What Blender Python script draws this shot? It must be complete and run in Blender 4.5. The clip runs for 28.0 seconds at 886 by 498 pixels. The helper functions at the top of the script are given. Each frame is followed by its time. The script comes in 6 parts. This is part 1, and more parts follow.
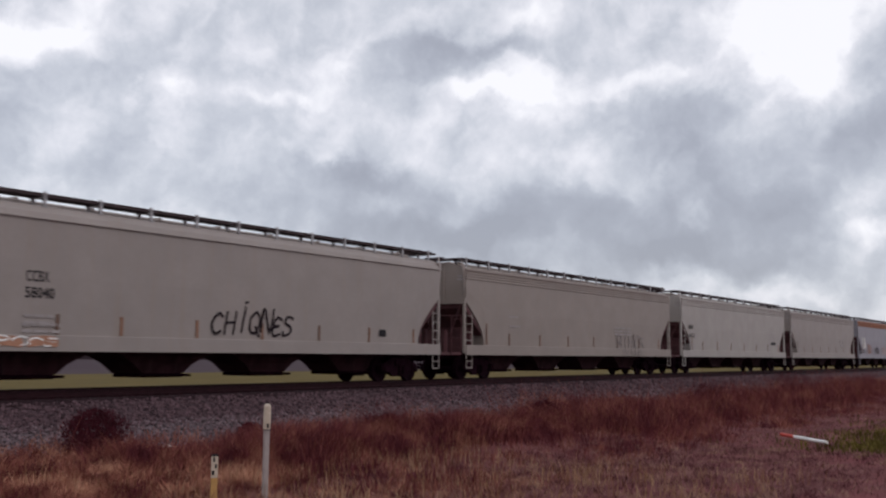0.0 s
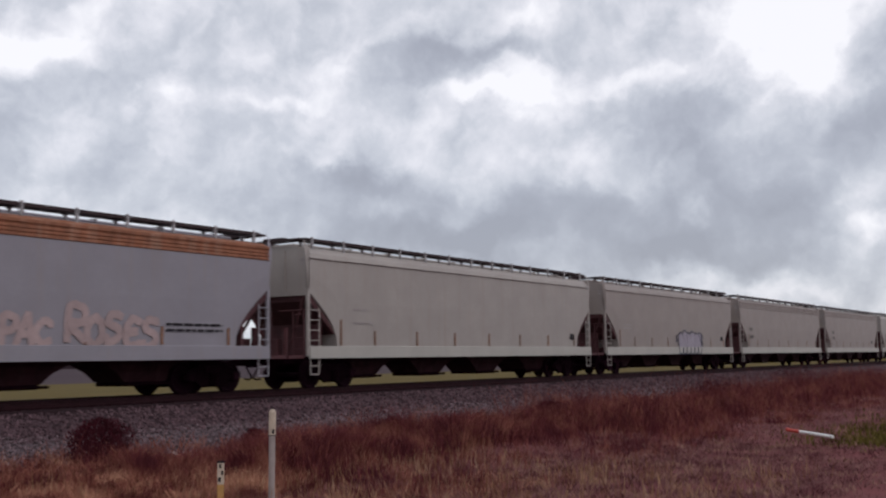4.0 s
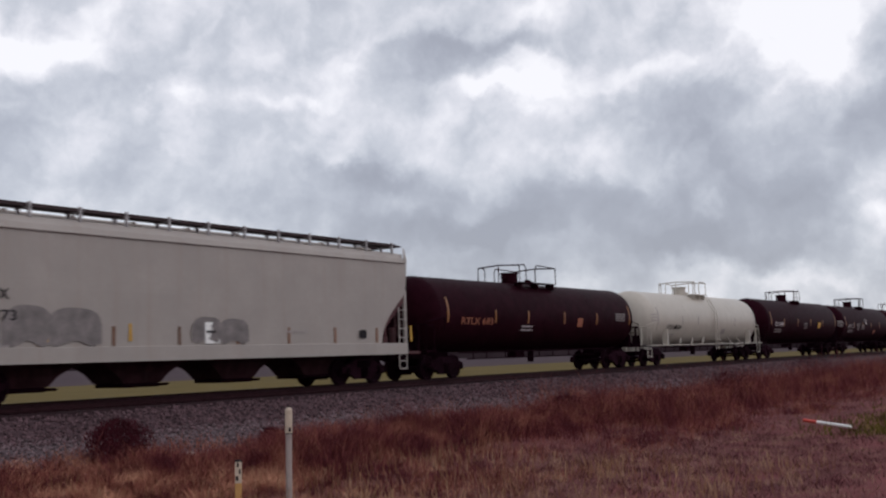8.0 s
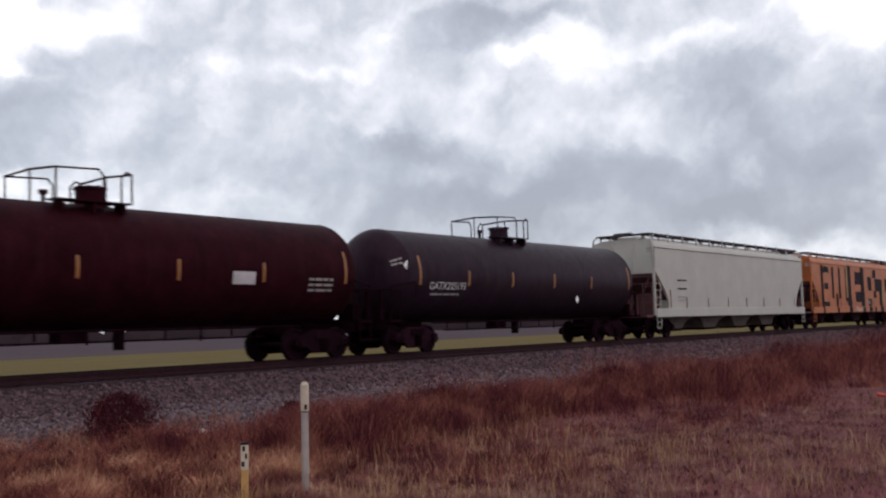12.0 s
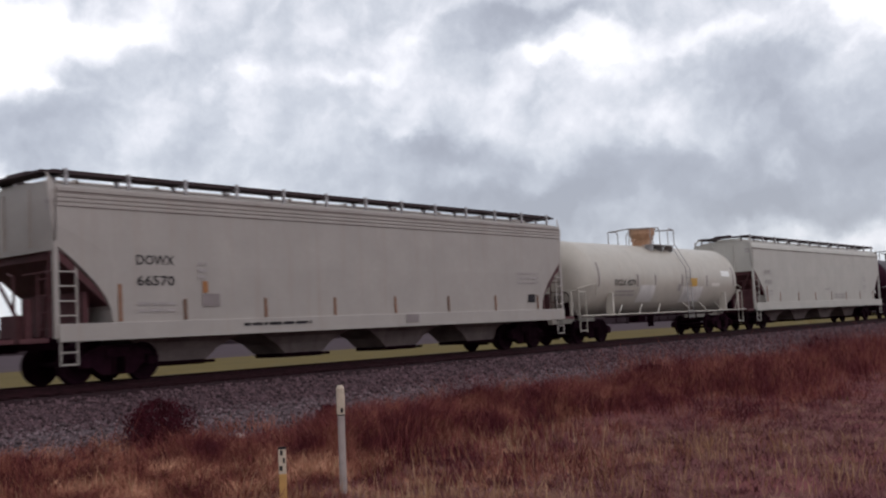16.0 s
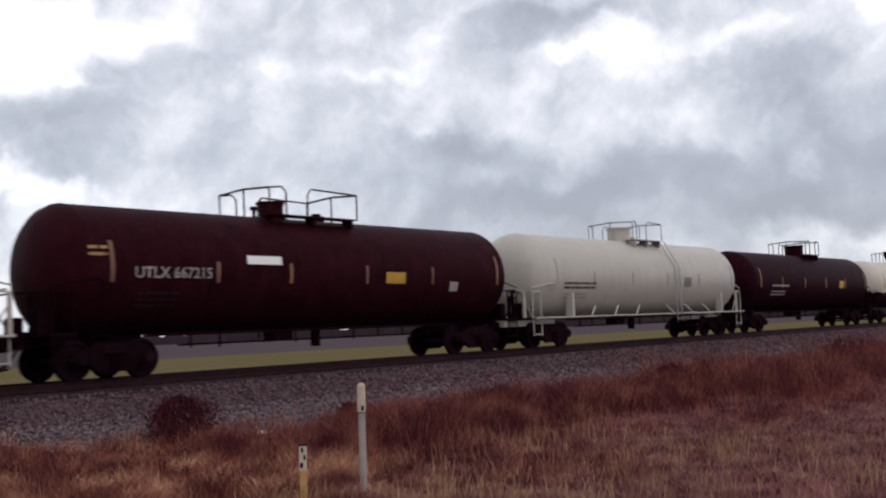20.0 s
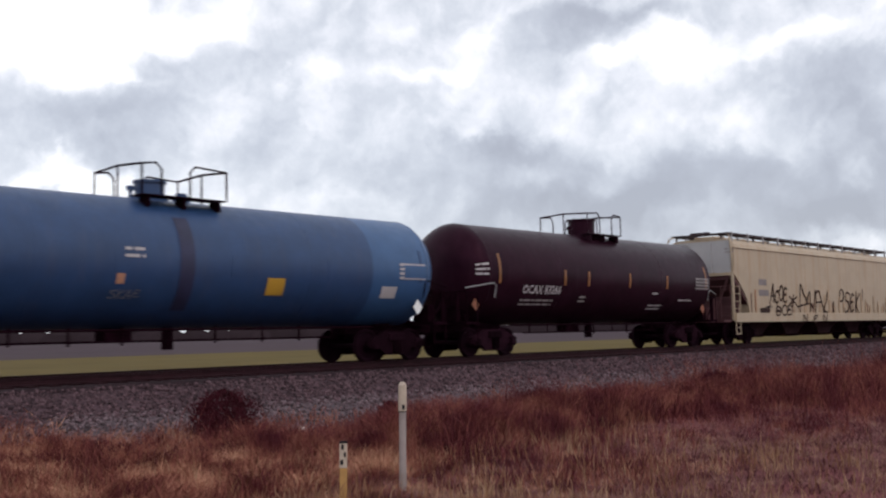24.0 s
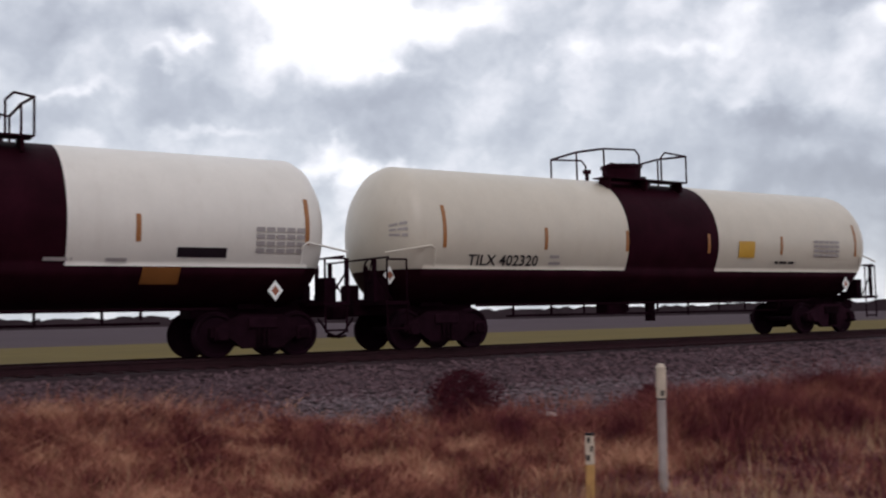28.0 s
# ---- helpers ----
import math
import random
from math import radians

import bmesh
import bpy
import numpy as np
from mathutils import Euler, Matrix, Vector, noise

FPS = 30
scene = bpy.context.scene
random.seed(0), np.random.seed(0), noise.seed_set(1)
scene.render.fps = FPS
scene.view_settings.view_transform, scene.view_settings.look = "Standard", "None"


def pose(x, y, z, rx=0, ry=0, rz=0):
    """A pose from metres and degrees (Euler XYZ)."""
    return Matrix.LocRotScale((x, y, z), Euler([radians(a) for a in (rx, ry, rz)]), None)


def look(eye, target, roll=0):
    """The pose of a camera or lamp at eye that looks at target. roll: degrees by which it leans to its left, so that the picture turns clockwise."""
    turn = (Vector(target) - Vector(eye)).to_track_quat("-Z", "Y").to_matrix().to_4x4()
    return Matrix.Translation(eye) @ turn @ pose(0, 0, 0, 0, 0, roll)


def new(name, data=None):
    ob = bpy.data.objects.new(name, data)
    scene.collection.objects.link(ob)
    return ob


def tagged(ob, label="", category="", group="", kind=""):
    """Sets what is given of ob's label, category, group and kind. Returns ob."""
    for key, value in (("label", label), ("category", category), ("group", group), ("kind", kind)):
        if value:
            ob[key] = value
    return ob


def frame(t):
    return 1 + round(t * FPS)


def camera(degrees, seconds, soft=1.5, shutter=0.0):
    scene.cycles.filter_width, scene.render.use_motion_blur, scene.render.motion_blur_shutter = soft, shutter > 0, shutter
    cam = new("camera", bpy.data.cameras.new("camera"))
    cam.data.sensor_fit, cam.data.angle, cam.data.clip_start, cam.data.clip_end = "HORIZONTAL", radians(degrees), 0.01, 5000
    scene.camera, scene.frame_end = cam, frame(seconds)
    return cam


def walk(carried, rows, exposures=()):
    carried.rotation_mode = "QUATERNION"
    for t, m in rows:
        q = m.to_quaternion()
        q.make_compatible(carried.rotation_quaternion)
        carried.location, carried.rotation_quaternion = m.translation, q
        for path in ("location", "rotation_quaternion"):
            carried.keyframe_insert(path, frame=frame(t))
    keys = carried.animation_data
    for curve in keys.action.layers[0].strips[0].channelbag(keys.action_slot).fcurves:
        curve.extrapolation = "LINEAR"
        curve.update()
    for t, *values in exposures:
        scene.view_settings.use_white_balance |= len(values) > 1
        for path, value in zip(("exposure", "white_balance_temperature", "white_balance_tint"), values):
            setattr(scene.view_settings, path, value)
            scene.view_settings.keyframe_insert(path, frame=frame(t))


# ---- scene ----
cam = camera(45.58, 28.0, soft=2.2, shutter=0.12)
# seconds, place, tilt, lean and heading of the hand-held camera
VIEW = [
    (0, -2.001, -1.431, 2.349, 95.91, -0.21, -56.48),
    (0.5, -2.001, -1.431, 2.349, 95.99, -0.15, -56.68),
    (1, -2.001, -1.431, 2.349, 96.00, -0.17, -56.42),
    (1.5, -2.001, -1.431, 2.349, 96.03, -0.16, -56.43),
    (2, -2.001, -1.431, 2.349, 96.06, -0.32, -56.54),
    (2.5, -2.001, -1.431, 2.349, 96.14, 0.84, -56.54),
    (3, -2.001, -1.431, 2.349, 96.11, 1.11, -56.52),
    (3.5, -2.001, -1.431, 2.349, 96.03, 0.89, -56.34),
    (5.5, -2.001, -1.431, 2.349, 96.03, 1.28, -55.86),
    (6, -2.001, -1.431, 2.349, 96.02, 1.30, -55.73),
    (6.5, -2.001, -1.431, 2.349, 96.00, 1.38, -55.59),
    (7, -2.001, -1.431, 2.349, 95.92, 1.92, -55.44),
    (7.5, -2.001, -1.431, 2.349, 95.87, 1.84, -55.56),
    (8, -2.001, -1.431, 2.349, 95.82, 1.83, -55.46),
    (8.1, -2.001, -1.431, 2.349, 95.76, 1.80, -55.43),
    (8.3, -2.001, -1.431, 2.349, 95.78, 1.68, -55.38),
    (8.4, -2.001, -1.431, 2.349, 94.22, 1.62, -58.37),
    (8.5, -2.001, -1.431, 2.349, 94.04, 1.55, -58.76),
    (8.6, -0.900, -0.644, 2.322, 94.23, 1.41, -58.40),
    (8.7, 0.000, 0.000, 2.300, 94.48, 1.31, -58.05),
    (8.8, 0.000, 0.000, 2.300, 94.40, 1.37, -58.22),
    (9, 0.000, 0.000, 2.300, 94.28, 1.51, -58.37),
    (9.5, 0.000, 0.000, 2.300, 94.13, 1.64, -58.09),
    (10, 0.000, 0.000, 2.300, 94.22, 1.63, -57.97),
    (10.1, 0.000, 0.000, 2.300, 94.25, 1.66, -55.99),
    (10.2, 0.000, 0.000, 2.300, 94.31, 1.70, -54.51),
    (10.4, 0.000, 0.000, 2.300, 94.30, 1.77, -54.50),
    (10.5, 0.000, 0.000, 2.300, 94.28, 1.81, -54.48),
    (10.8, 0.000, 0.000, 2.300, 94.28, 1.77, -54.49),
    (10.9, 0.000, 0.000, 2.300, 94.28, 1.75, -53.92),
    (11, 0.000, 0.000, 2.300, 94.26, 1.74, -53.73),
    (11.5, 0.000, 0.000, 2.300, 94.25, 1.78, -53.60),
    (12, 0.000, 0.000, 2.300, 94.27, 1.82, -53.50),
    (12.5, 0.000, 0.000, 2.300, 94.26, 1.90, -53.25),
    (14.5, 0.000, 0.000, 2.300, 94.44, 2.70, -52.21),
    (15, 0.000, 0.000, 2.300, 94.42, 2.88, -51.88),
    (15.5, 0.000, 0.000, 2.300, 94.37, 3.01, -51.56),
    (16, 0.000, 0.000, 2.300, 94.41, 3.00, -51.66),
    (16.5, 0.000, 0.000, 2.300, 94.39, 2.77, -51.66),
    (17, 0.000, 0.000, 2.300, 94.36, 2.52, -51.69),
    (17.5, 0.000, 0.000, 2.300, 94.43, 2.32, -51.54),
    (18, 0.000, 0.000, 2.300, 94.46, 2.48, -51.50),
    (18.5, 0.000, 0.000, 2.300, 94.54, 2.29, -51.11),
    (19, 0.000, 0.000, 2.300, 94.45, 2.54, -51.05),
    (19.5, 0.000, 0.000, 2.300, 94.44, 2.59, -50.86),
    (20, 0.000, 0.000, 2.300, 94.39, 2.52, -50.52),
    (20.5, 0.000, 0.000, 2.300, 94.33, 2.59, -50.26),
    (22.5, 0.000, 0.000, 2.300, 94.14, 1.28, -48.35),
    (23, 0.000, 0.000, 2.300, 94.23, 0.89, -48.25),
    (23.5, 0.000, 0.000, 2.300, 94.37, 0.89, -48.15),
    (24, 0.000, 0.000, 2.300, 94.50, 1.12, -48.22),
    (24.5, 0.000, 0.000, 2.300, 94.50, 1.15, -48.06),
    (25, 0.000, 0.000, 2.300, 94.50, 1.19, -48.04),
    (25.5, 0.000, 0.000, 2.300, 94.50, 1.40, -48.05),
    (25.6, 0.000, 0.000, 2.300, 93.84, 1.36, -50.18),
    (25.7, 0.168, 0.145, 2.290, 93.21, 1.31, -51.89),
    (25.8, 0.671, 0.580, 2.260, 93.19, 1.27, -52.30),
    (25.9, 1.509, 1.306, 2.211, 93.38, 1.22, -52.28),
    (26, 1.677, 1.451, 2.201, 93.41, 1.18, -52.34),
    (26.2, 1.677, 1.451, 2.201, 93.50, 1.15, -52.35),
    (26.5, 1.677, 1.451, 2.201, 93.69, 1.11, -52.51),
    (26.8, 1.677, 1.451, 2.201, 93.62, 1.11, -51.86),
    (27, 1.677, 1.451, 2.201, 93.62, 1.10, -50.62),
    (27.2, 1.677, 1.451, 2.201, 93.65, 1.28, -49.87),
    (27.4, 1.677, 1.451, 2.201, 93.69, 1.46, -47.85),
    (27.5, 1.677, 1.451, 2.201, 93.67, 1.55, -47.14),
    (27.6, 1.677, 1.451, 2.201, 93.67, 1.50, -46.32),
    (27.7, 1.677, 1.451, 2.201, 93.63, 1.45, -44.55),
    (27.8, 1.677, 1.451, 2.201, 93.70, 1.40, -41.45),
    (27.9, 1.677, 1.451, 2.201, 93.77, 1.34, -37.95),
    (28, 1.677, 1.451, 2.201, 93.75, 1.29, -33.90),
]
# the camera darkens a little and leans to magenta
EXPOSE = [(0, -0.18, 6500, 20), (8.3, -0.2, 6500, 20), (9.5, -0.17, 6500, 19), (11, -0.02, 6500, 19), (18, -0.06, 6500, 19), (20.5, 0.0, 6500, 19), (22.5, 0.1, 6500, 19), (25.5, 0.12, 6500, 18), (26.2, -0.1, 6500, 19), (27, -0.05, 6500, 19), (28, -0.08, 6500, 19)]
walk(cam, [(t, pose(x, y, z, a, b, c)) for t, x, y, z, a, b, c in VIEW], EXPOSE)

# ---- light ----
RAIL = 1.5      # height of the rail heads
TRACK = 22.4    # distance of the track's middle line


def sky_world():
    w = bpy.data.worlds.new("overcast_sky")
    scene.world = w
    w.use_nodes = True
    nt = w.node_tree
    nt.nodes.clear()
    N, Lk = nt.nodes.new, nt.links.new

    def val(op, a, b=None, c=None):
        n = N("ShaderNodeMath")
        n.operation = op
        for i, v in enumerate((a, b, c)):
            if v is None:
                continue
            if isinstance(v, (int, float)):
                n.inputs[i].default_value = v
            else:
                Lk(v, n.inputs[i])
        return n.outputs[0]

    tc = N("ShaderNodeTexCoord")
    sep = N("ShaderNodeSeparateXYZ")
    Lk(tc.outputs["Generated"], sep.inputs[0])
    # clouds lie on a flat layer overhead
    h = val("ADD", val("MAXIMUM", sep.outputs[2], 0.0), 0.42)
    px, py = val("DIVIDE", sep.outputs[0], h), val("DIVIDE", sep.outputs[1], h)
    flat = N("ShaderNodeCombineXYZ")
    Lk(px, flat.inputs[0]), Lk(py, flat.inputs[1])

    def noise(scale, detail, rough, vec, dist=0.0):
        n = N("ShaderNodeTexNoise")
        n.inputs["Scale"].default_value, n.inputs["Detail"].default_value = scale, detail
        n.inputs["Roughness"].default_value, n.inputs["Distortion"].default_value = rough, dist
        Lk(vec, n.inputs["Vector"])
        return n

    big = noise(3.4, 5, 0.5, flat.outputs[0], 0.2)
    fine = noise(4.2, 5, 0.45, flat.outputs[0])
    puff = N("ShaderNodeTexVoronoi")
    puff.feature, puff.normalize = "SMOOTH_F1", True
    puff.inputs["Scale"].default_value, puff.inputs["Detail"].default_value = 7.0, 4.0
    puff.inputs["Roughness"].default_value, puff.inputs["Smoothness"].default_value = 0.55, 0.6
    # directions pushed about a little, so that the cloud masses have ragged rims
    warp = noise(12.0, 6, 0.55, tc.outputs["Generated"])
    sub = N("ShaderNodeVectorMath")
    sub.operation = "SUBTRACT"
    Lk(warp.outputs["Color"], sub.inputs[0])
    sub.inputs[1].default_value = (0.5, 0.5, 0.5)
    sc = N("ShaderNodeVectorMath")
    sc.operation = "SCALE"
    Lk(sub.outputs[0], sc.inputs[0])
    sc.inputs["Scale"].default_value = 0.105
    add = N("ShaderNodeVectorMath")
    add.operation = "ADD"
    Lk(tc.outputs["Generated"], add.inputs[0]), Lk(sc.outputs[0], add.inputs[1])
    Lk(add.outputs[0], puff.inputs["Vector"])
    # billows: rounded heads with dark creases between them
    head = val("MULTIPLY", val("ABSOLUTE", val("SUBTRACT", fine.outputs[0], 0.5)), 2.0)
    wisp = noise(26.0, 6, 0.55, flat.outputs[0])
    total = val("ADD", val("MULTIPLY", val("SUBTRACT", big.outputs[0], 0.5), 0.12), val("MULTIPLY", val("SUBTRACT", head, 0.18), 0.16))
    total = val("ADD", total, val("MULTIPLY", val("SUBTRACT", wisp.outputs[0], 0.5), 0.04))
    total = val("ADD", total, val("MULTIPLY", val("SUBTRACT", 0.42, puff.outputs["Distance"]), 0.16))
    # the puffs are lighter on their upper rims: height of the cloud here less that a little above
    lift = N("ShaderNodeVectorMath")
    lift.operation = "ADD"
    Lk(tc.outputs["Generated"], lift.inputs[0])
    lift.inputs[1].default_value = (-0.012, 0.006, 0.022)
    here, above = noise(7.0, 6, 0.55, tc.outputs["Generated"]), noise(7.0, 6, 0.55, lift.outputs[0])
    rim = val("SUBTRACT", here.outputs[0], above.outputs[0])
    total = val("ADD", total, val("MULTIPLY", rim, 1.2))
    lift2 = N("ShaderNodeVectorMath")
    lift2.operation = "ADD"
    Lk(add.outputs[0], lift2.inputs[0])
    lift2.inputs[1].default_value = (-0.006, 0.003, 0.010)
    here2, above2 = noise(14.0, 4, 0.5, add.outputs[0]), noise(14.0, 4, 0.5, lift2.outputs[0])
    total = val("ADD", total, val("MULTIPLY", val("SUBTRACT", here2.outputs[0], above2.outputs[0]), 0.75))
    for az, el, wa, we, k in BRIGHT_CLOUDS + DARK_CLOUDS + LEFT_CLOUDS:
        a, e = radians(az), radians(el)
        d = Vector((math.sin(a) * math.cos(e), math.cos(a) * math.cos(e), math.sin(e)))
        right = Vector((math.cos(a), -math.sin(a), 0))
        up = right.cross(d)
        out = []
        for axis, size in ((right, wa), (up, we)):
            dot = N("ShaderNodeVectorMath")
            dot.operation = "DOT_PRODUCT"
            Lk(add.outputs[0], dot.inputs[0])
            dot.inputs[1].default_value = axis
            q = val("DIVIDE", dot.outputs["Value"], radians(size))
            out.append(val("MULTIPLY", q, q))
        dot = N("ShaderNodeVectorMath")
        dot.operation = "DOT_PRODUCT"
        Lk(add.outputs[0], dot.inputs[0])
        dot.inputs[1].default_value = d
        front = val("GREATER_THAN", dot.outputs["Value"], 0.0)
        g = val("EXPONENT", val("MULTIPLY", val("POWER", val("ADD", out[0], out[1]), 1.3 if k > 0 else 1.1), -0.8))
        total = val("ADD", total, val("MULTIPLY", val("MULTIPLY", g, front), k * (1.05 if k > 0 else 1.28)))
    ramp = N("ShaderNodeValToRGB")
    el = ramp.color_ramp.elements
    el[0].position, el[0].color = 0.0, (0.38, 0.422, 0.465, 1)
    el[1].position, el[1].color = 1.0, (1.06, 1.12, 1.11, 1)
    for p, c in ((0.25, (0.435, 0.486, 0.532)), (0.45, (0.53, 0.592, 0.636)), (0.62, (0.655, 0.724, 0.757)), (0.8, (0.835, 0.895, 0.915))):
        m = el.new(p)
        m.color = (*c, 1)
    Lk(val("ADD", total, 0.66), ramp.inputs[0])
    sky = N("ShaderNodeTexSky")
    sky.sky_type, sky.sun_disc = "NISHITA", False
    sky.sun_elevation, sky.sun_rotation = radians(SUN_EL), radians(SUN_AZ)
    bgs, bgc, mix = N("ShaderNodeBackground"), N("ShaderNodeBackground"), N("ShaderNodeAddShader")
    Lk(sky.outputs[0], bgs.inputs[0])
    bgs.inputs[1].default_value = 0.012
    Lk(ramp.outputs[0], bgc.inputs[0])
    bgc.inputs[1].default_value = 0.95
    out = N("ShaderNodeOutputWorld")
    Lk(bgs.outputs[0], mix.inputs[0]), Lk(bgc.outputs[0], mix.inputs[1]), Lk(mix.outputs[0], out.inputs[0])


SUN_EL, SUN_AZ = 42, 200   # above the horizon; clockwise from the way across the track
# heading, height (degrees), width, height of the mass, how much lighter or darker
BRIGHT_CLOUDS = [
    (32.7, 16.3, 5.3, 1.7, 0.5), (29.9, 13.2, 1.9, 1.6, 0.4), (31.8, 13.0, 0.8, 0.4, 0.3), (29.1, 7.7, 3.7, 0.4, 0.3), (60.9, 15.2, 3.1, 1.6, 0.38),
    (57.5, 14.6, 2.5, 0.6, 0.22), (47.2, 13.6, 2.5, 0.5, 0.22), (41.2, 13.6, 0.9, 1.1, 0.22), (49.8, 15.4, 1.9, 1.9, 0.16), (69.9, 7.2, 1.0, 0.5, 0.24),
    (64.9, 10.4, 2.8, 1.6, 0.12), (74.0, 3.1, 2.2, 1.1, 0.2), (45.5, 16.7, 1.9, 0.9, 0.12), (74.7, 16.5, 3.4, 2.5, 0.5), (78.9, 6.7, 1.3, 0.7, 0.32),
    (70.7, 4.1, 3.1, 0.9, 0.22), (77.2, 5.1, 2.8, 1.1, 0.12), (67.2, 14.4, 2.5, 0.9, 0.2),
]
DARK_CLOUDS = [
    (51.7, 9.7, 3.7, 0.8, -0.36), (61.8, 8.4, 5.3, 1.3, -0.38), (57.4, 7.1, 5.0, 0.8, -0.36), (48.8, 7.9, 4.0, 0.9, -0.22), (68.4, 6.1, 2.3, 1.3, -0.34),
    (70.8, 12.3, 1.9, 1.7, -0.22), (73.2, 8.0, 2.8, 1.9, -0.32), (55.1, 16.2, 2.5, 1.2, -0.18), (57.7, 17.1, 3.4, 0.5, -0.2), (35.5, 14.5, 4.0, 0.8, -0.07),
    (33.2, 11.5, 3.7, 1.4, -0.11), (31.2, 8.7, 2.8, 0.9, -0.15), (40.5, 16.1, 3.7, 0.7, -0.06), (45.3, 11.8, 3.7, 0.9, -0.1), (66.5, 12.5, 2.2, 1.1, -0.12),
    (77.8, 11.3, 3.1, 1.2, -0.2), (69.5, 10.2, 1.9, 1.4, -0.15), (80.0, 13.9, 1.6, 2.2, -0.15),
]
LEFT_CLOUDS = [
    (71.0, 7.0, 9.0, 3.0, -0.13), (59.0, 5.4, 12.0, 1.8, -0.27), (44.0, 13.0, 10.0, 3.0, 0.05),
    (26.7, 15.6, 2.6, 2.6, 0.55), (27.6, 8.5, 1.2, 0.6, 0.35), (29.0, 6.0, 0.9, 2.8, 0.25), (20.6, 14.4, 1.1, 0.4, 0.35), (15.2, 12.2, 1.9, 0.3, 0.28),
    (19.2, 13.6, 0.9, 0.3, 0.22), (21.8, 10.0, 2.5, 0.3, 0.2), (17.4, 15.6, 4.7, 0.9, -0.18), (12.7, 14.7, 2.8, 1.2, -0.12), (28.5, 11.2, 5.3, 1.7, -0.26),
    (19.5, 11.7, 3.7, 1.2, -0.16), (13.3, 10.7, 3.7, 0.6, -0.12), (36.6, 15.2, 4.3, 1.2, -0.12), (72.4, 4.7, 3.1, 0.8, -0.12), (41.2, 9.0, 4.7, 1.2, -0.08),
]
sky_world()
sun = new("sun", bpy.data.lights.new("sun", "SUN"))
sun.data.energy, sun.data.angle, sun.data.color = 0.5, radians(25), (1.0, 0.95, 0.88)
sun.matrix_world = look((math.sin(radians(SUN_AZ)) * math.cos(radians(SUN_EL)) * 50, math.cos(radians(SUN_AZ)) * math.cos(radians(SUN_EL)) * 50, math.sin(radians(SUN_EL)) * 50), (0, 0, 0))

# ---- materials ----
MATS = {}


def paint(name, color, rough=0.5, metal=0.0, vary=0.15, scale=1.5, streak=0.0, dirt=(0.10, 0.06, 0.045), bump=0.0, bump_scale=40.0, obj_vary=0.0, spec=0.5, sheen=None):
    """Paint, metal, stone: a base colour with blotches at two scales, running streaks and a fine relief."""
    if name in MATS:
        return MATS[name]
    m = MATS[name] = bpy.data.materials.new(name)
    m.use_nodes = True
    nt = m.node_tree
    N, Lk = nt.nodes.new, nt.links.new
    b = nt.nodes["Principled BSDF"]
    b.inputs["Roughness"].default_value, b.inputs["Metallic"].default_value = rough, metal
    b.inputs["Specular IOR Level"].default_value = spec
    if sheen:
        b.inputs["Specular Tint"].default_value = (*sheen, 1)
    tc = N("ShaderNodeTexCoord")
    src = tc.outputs["Object"]

    def noise(s, detail, vec):
        n = N("ShaderNodeTexNoise")
        n.inputs["Scale"].default_value, n.inputs["Detail"].default_value, n.inputs["Roughness"].default_value = s, detail, 0.6
        Lk(vec, n.inputs["Vector"])
        return n.outputs[0]

    def mix(fac, a, c, kind="MIX"):
        x = N("ShaderNodeMix")
        x.data_type, x.blend_type = "RGBA", kind
        for i, v in ((0, fac), (6, a), (7, c)):
            if isinstance(v, (int, float)):
                x.inputs[i].default_value = v
            elif isinstance(v, tuple):
                x.inputs[i].default_value = (*v[:3], 1)
            else:
                Lk(v, x.inputs[i])
        return x.outputs[2]

    def ramp(v, lo, hi):
        r = N("ShaderNodeMapRange")
        r.inputs[1].default_value, r.inputs[2].default_value = lo, hi
        Lk(v, r.inputs[0])
        return r.outputs[0]

    lo = tuple(c * (1 - vary) for c in color)
    hi = tuple(min(1, c * (1 + vary)) for c in color)
    col = mix(ramp(noise(scale, 5, src), 0.3, 0.7), lo, hi)
    col = mix(ramp(noise(scale * 9, 4, src), 0.35, 0.75), col, mix(0.5, col, lo))
    if obj_vary:
        oi = N("ShaderNodeObjectInfo")
        ge = N("ShaderNodeNewGeometry")
        sm = N("ShaderNodeMath")
        sm.operation = "ADD"
        Lk(oi.outputs["Random"], sm.inputs[0]), Lk(ge.outputs["Random Per Island"], sm.inputs[1])
        fr = N("ShaderNodeMath")
        fr.operation = "FRACT"
        Lk(sm.outputs[0], fr.inputs[0])
        hs = N("ShaderNodeHueSaturation")
        Lk(col, hs.inputs["Color"])
        Lk(ramp_out(nt, fr.outputs[0], 1 - obj_vary, 1 + obj_vary), hs.inputs["Value"])
        col = hs.outputs[0]
    if streak:
        mp = N("ShaderNodeMapping")
        mp.inputs["Scale"].default_value = (2.6, 2.6, 0.22)
        Lk(src, mp.inputs["Vector"])
        s = ramp(noise(1.4, 6, mp.outputs[0]), 0.52, 0.78)
        mul = N("ShaderNodeMath")
        mul.operation = "MULTIPLY"
        Lk(s, mul.inputs[0])
        mul.inputs[1].default_value = streak
        col = mix(mul.outputs[0], col, dirt)
    Lk(col, b.inputs["Base Color"])
    Lk(ramp_out(nt, noise(scale * 3, 3, src), max(0.05, rough - 0.12), min(1, rough + 0.12)), b.inputs["Roughness"])
    if bump:
        bp = N("ShaderNodeBump")
        bp.inputs["Strength"].default_value, bp.inputs["Distance"].default_value = bump, 0.02
        Lk(noise(bump_scale, 5, src), bp.inputs["Height"])
        Lk(bp.outputs[0], b.inputs["Normal"])
    return m


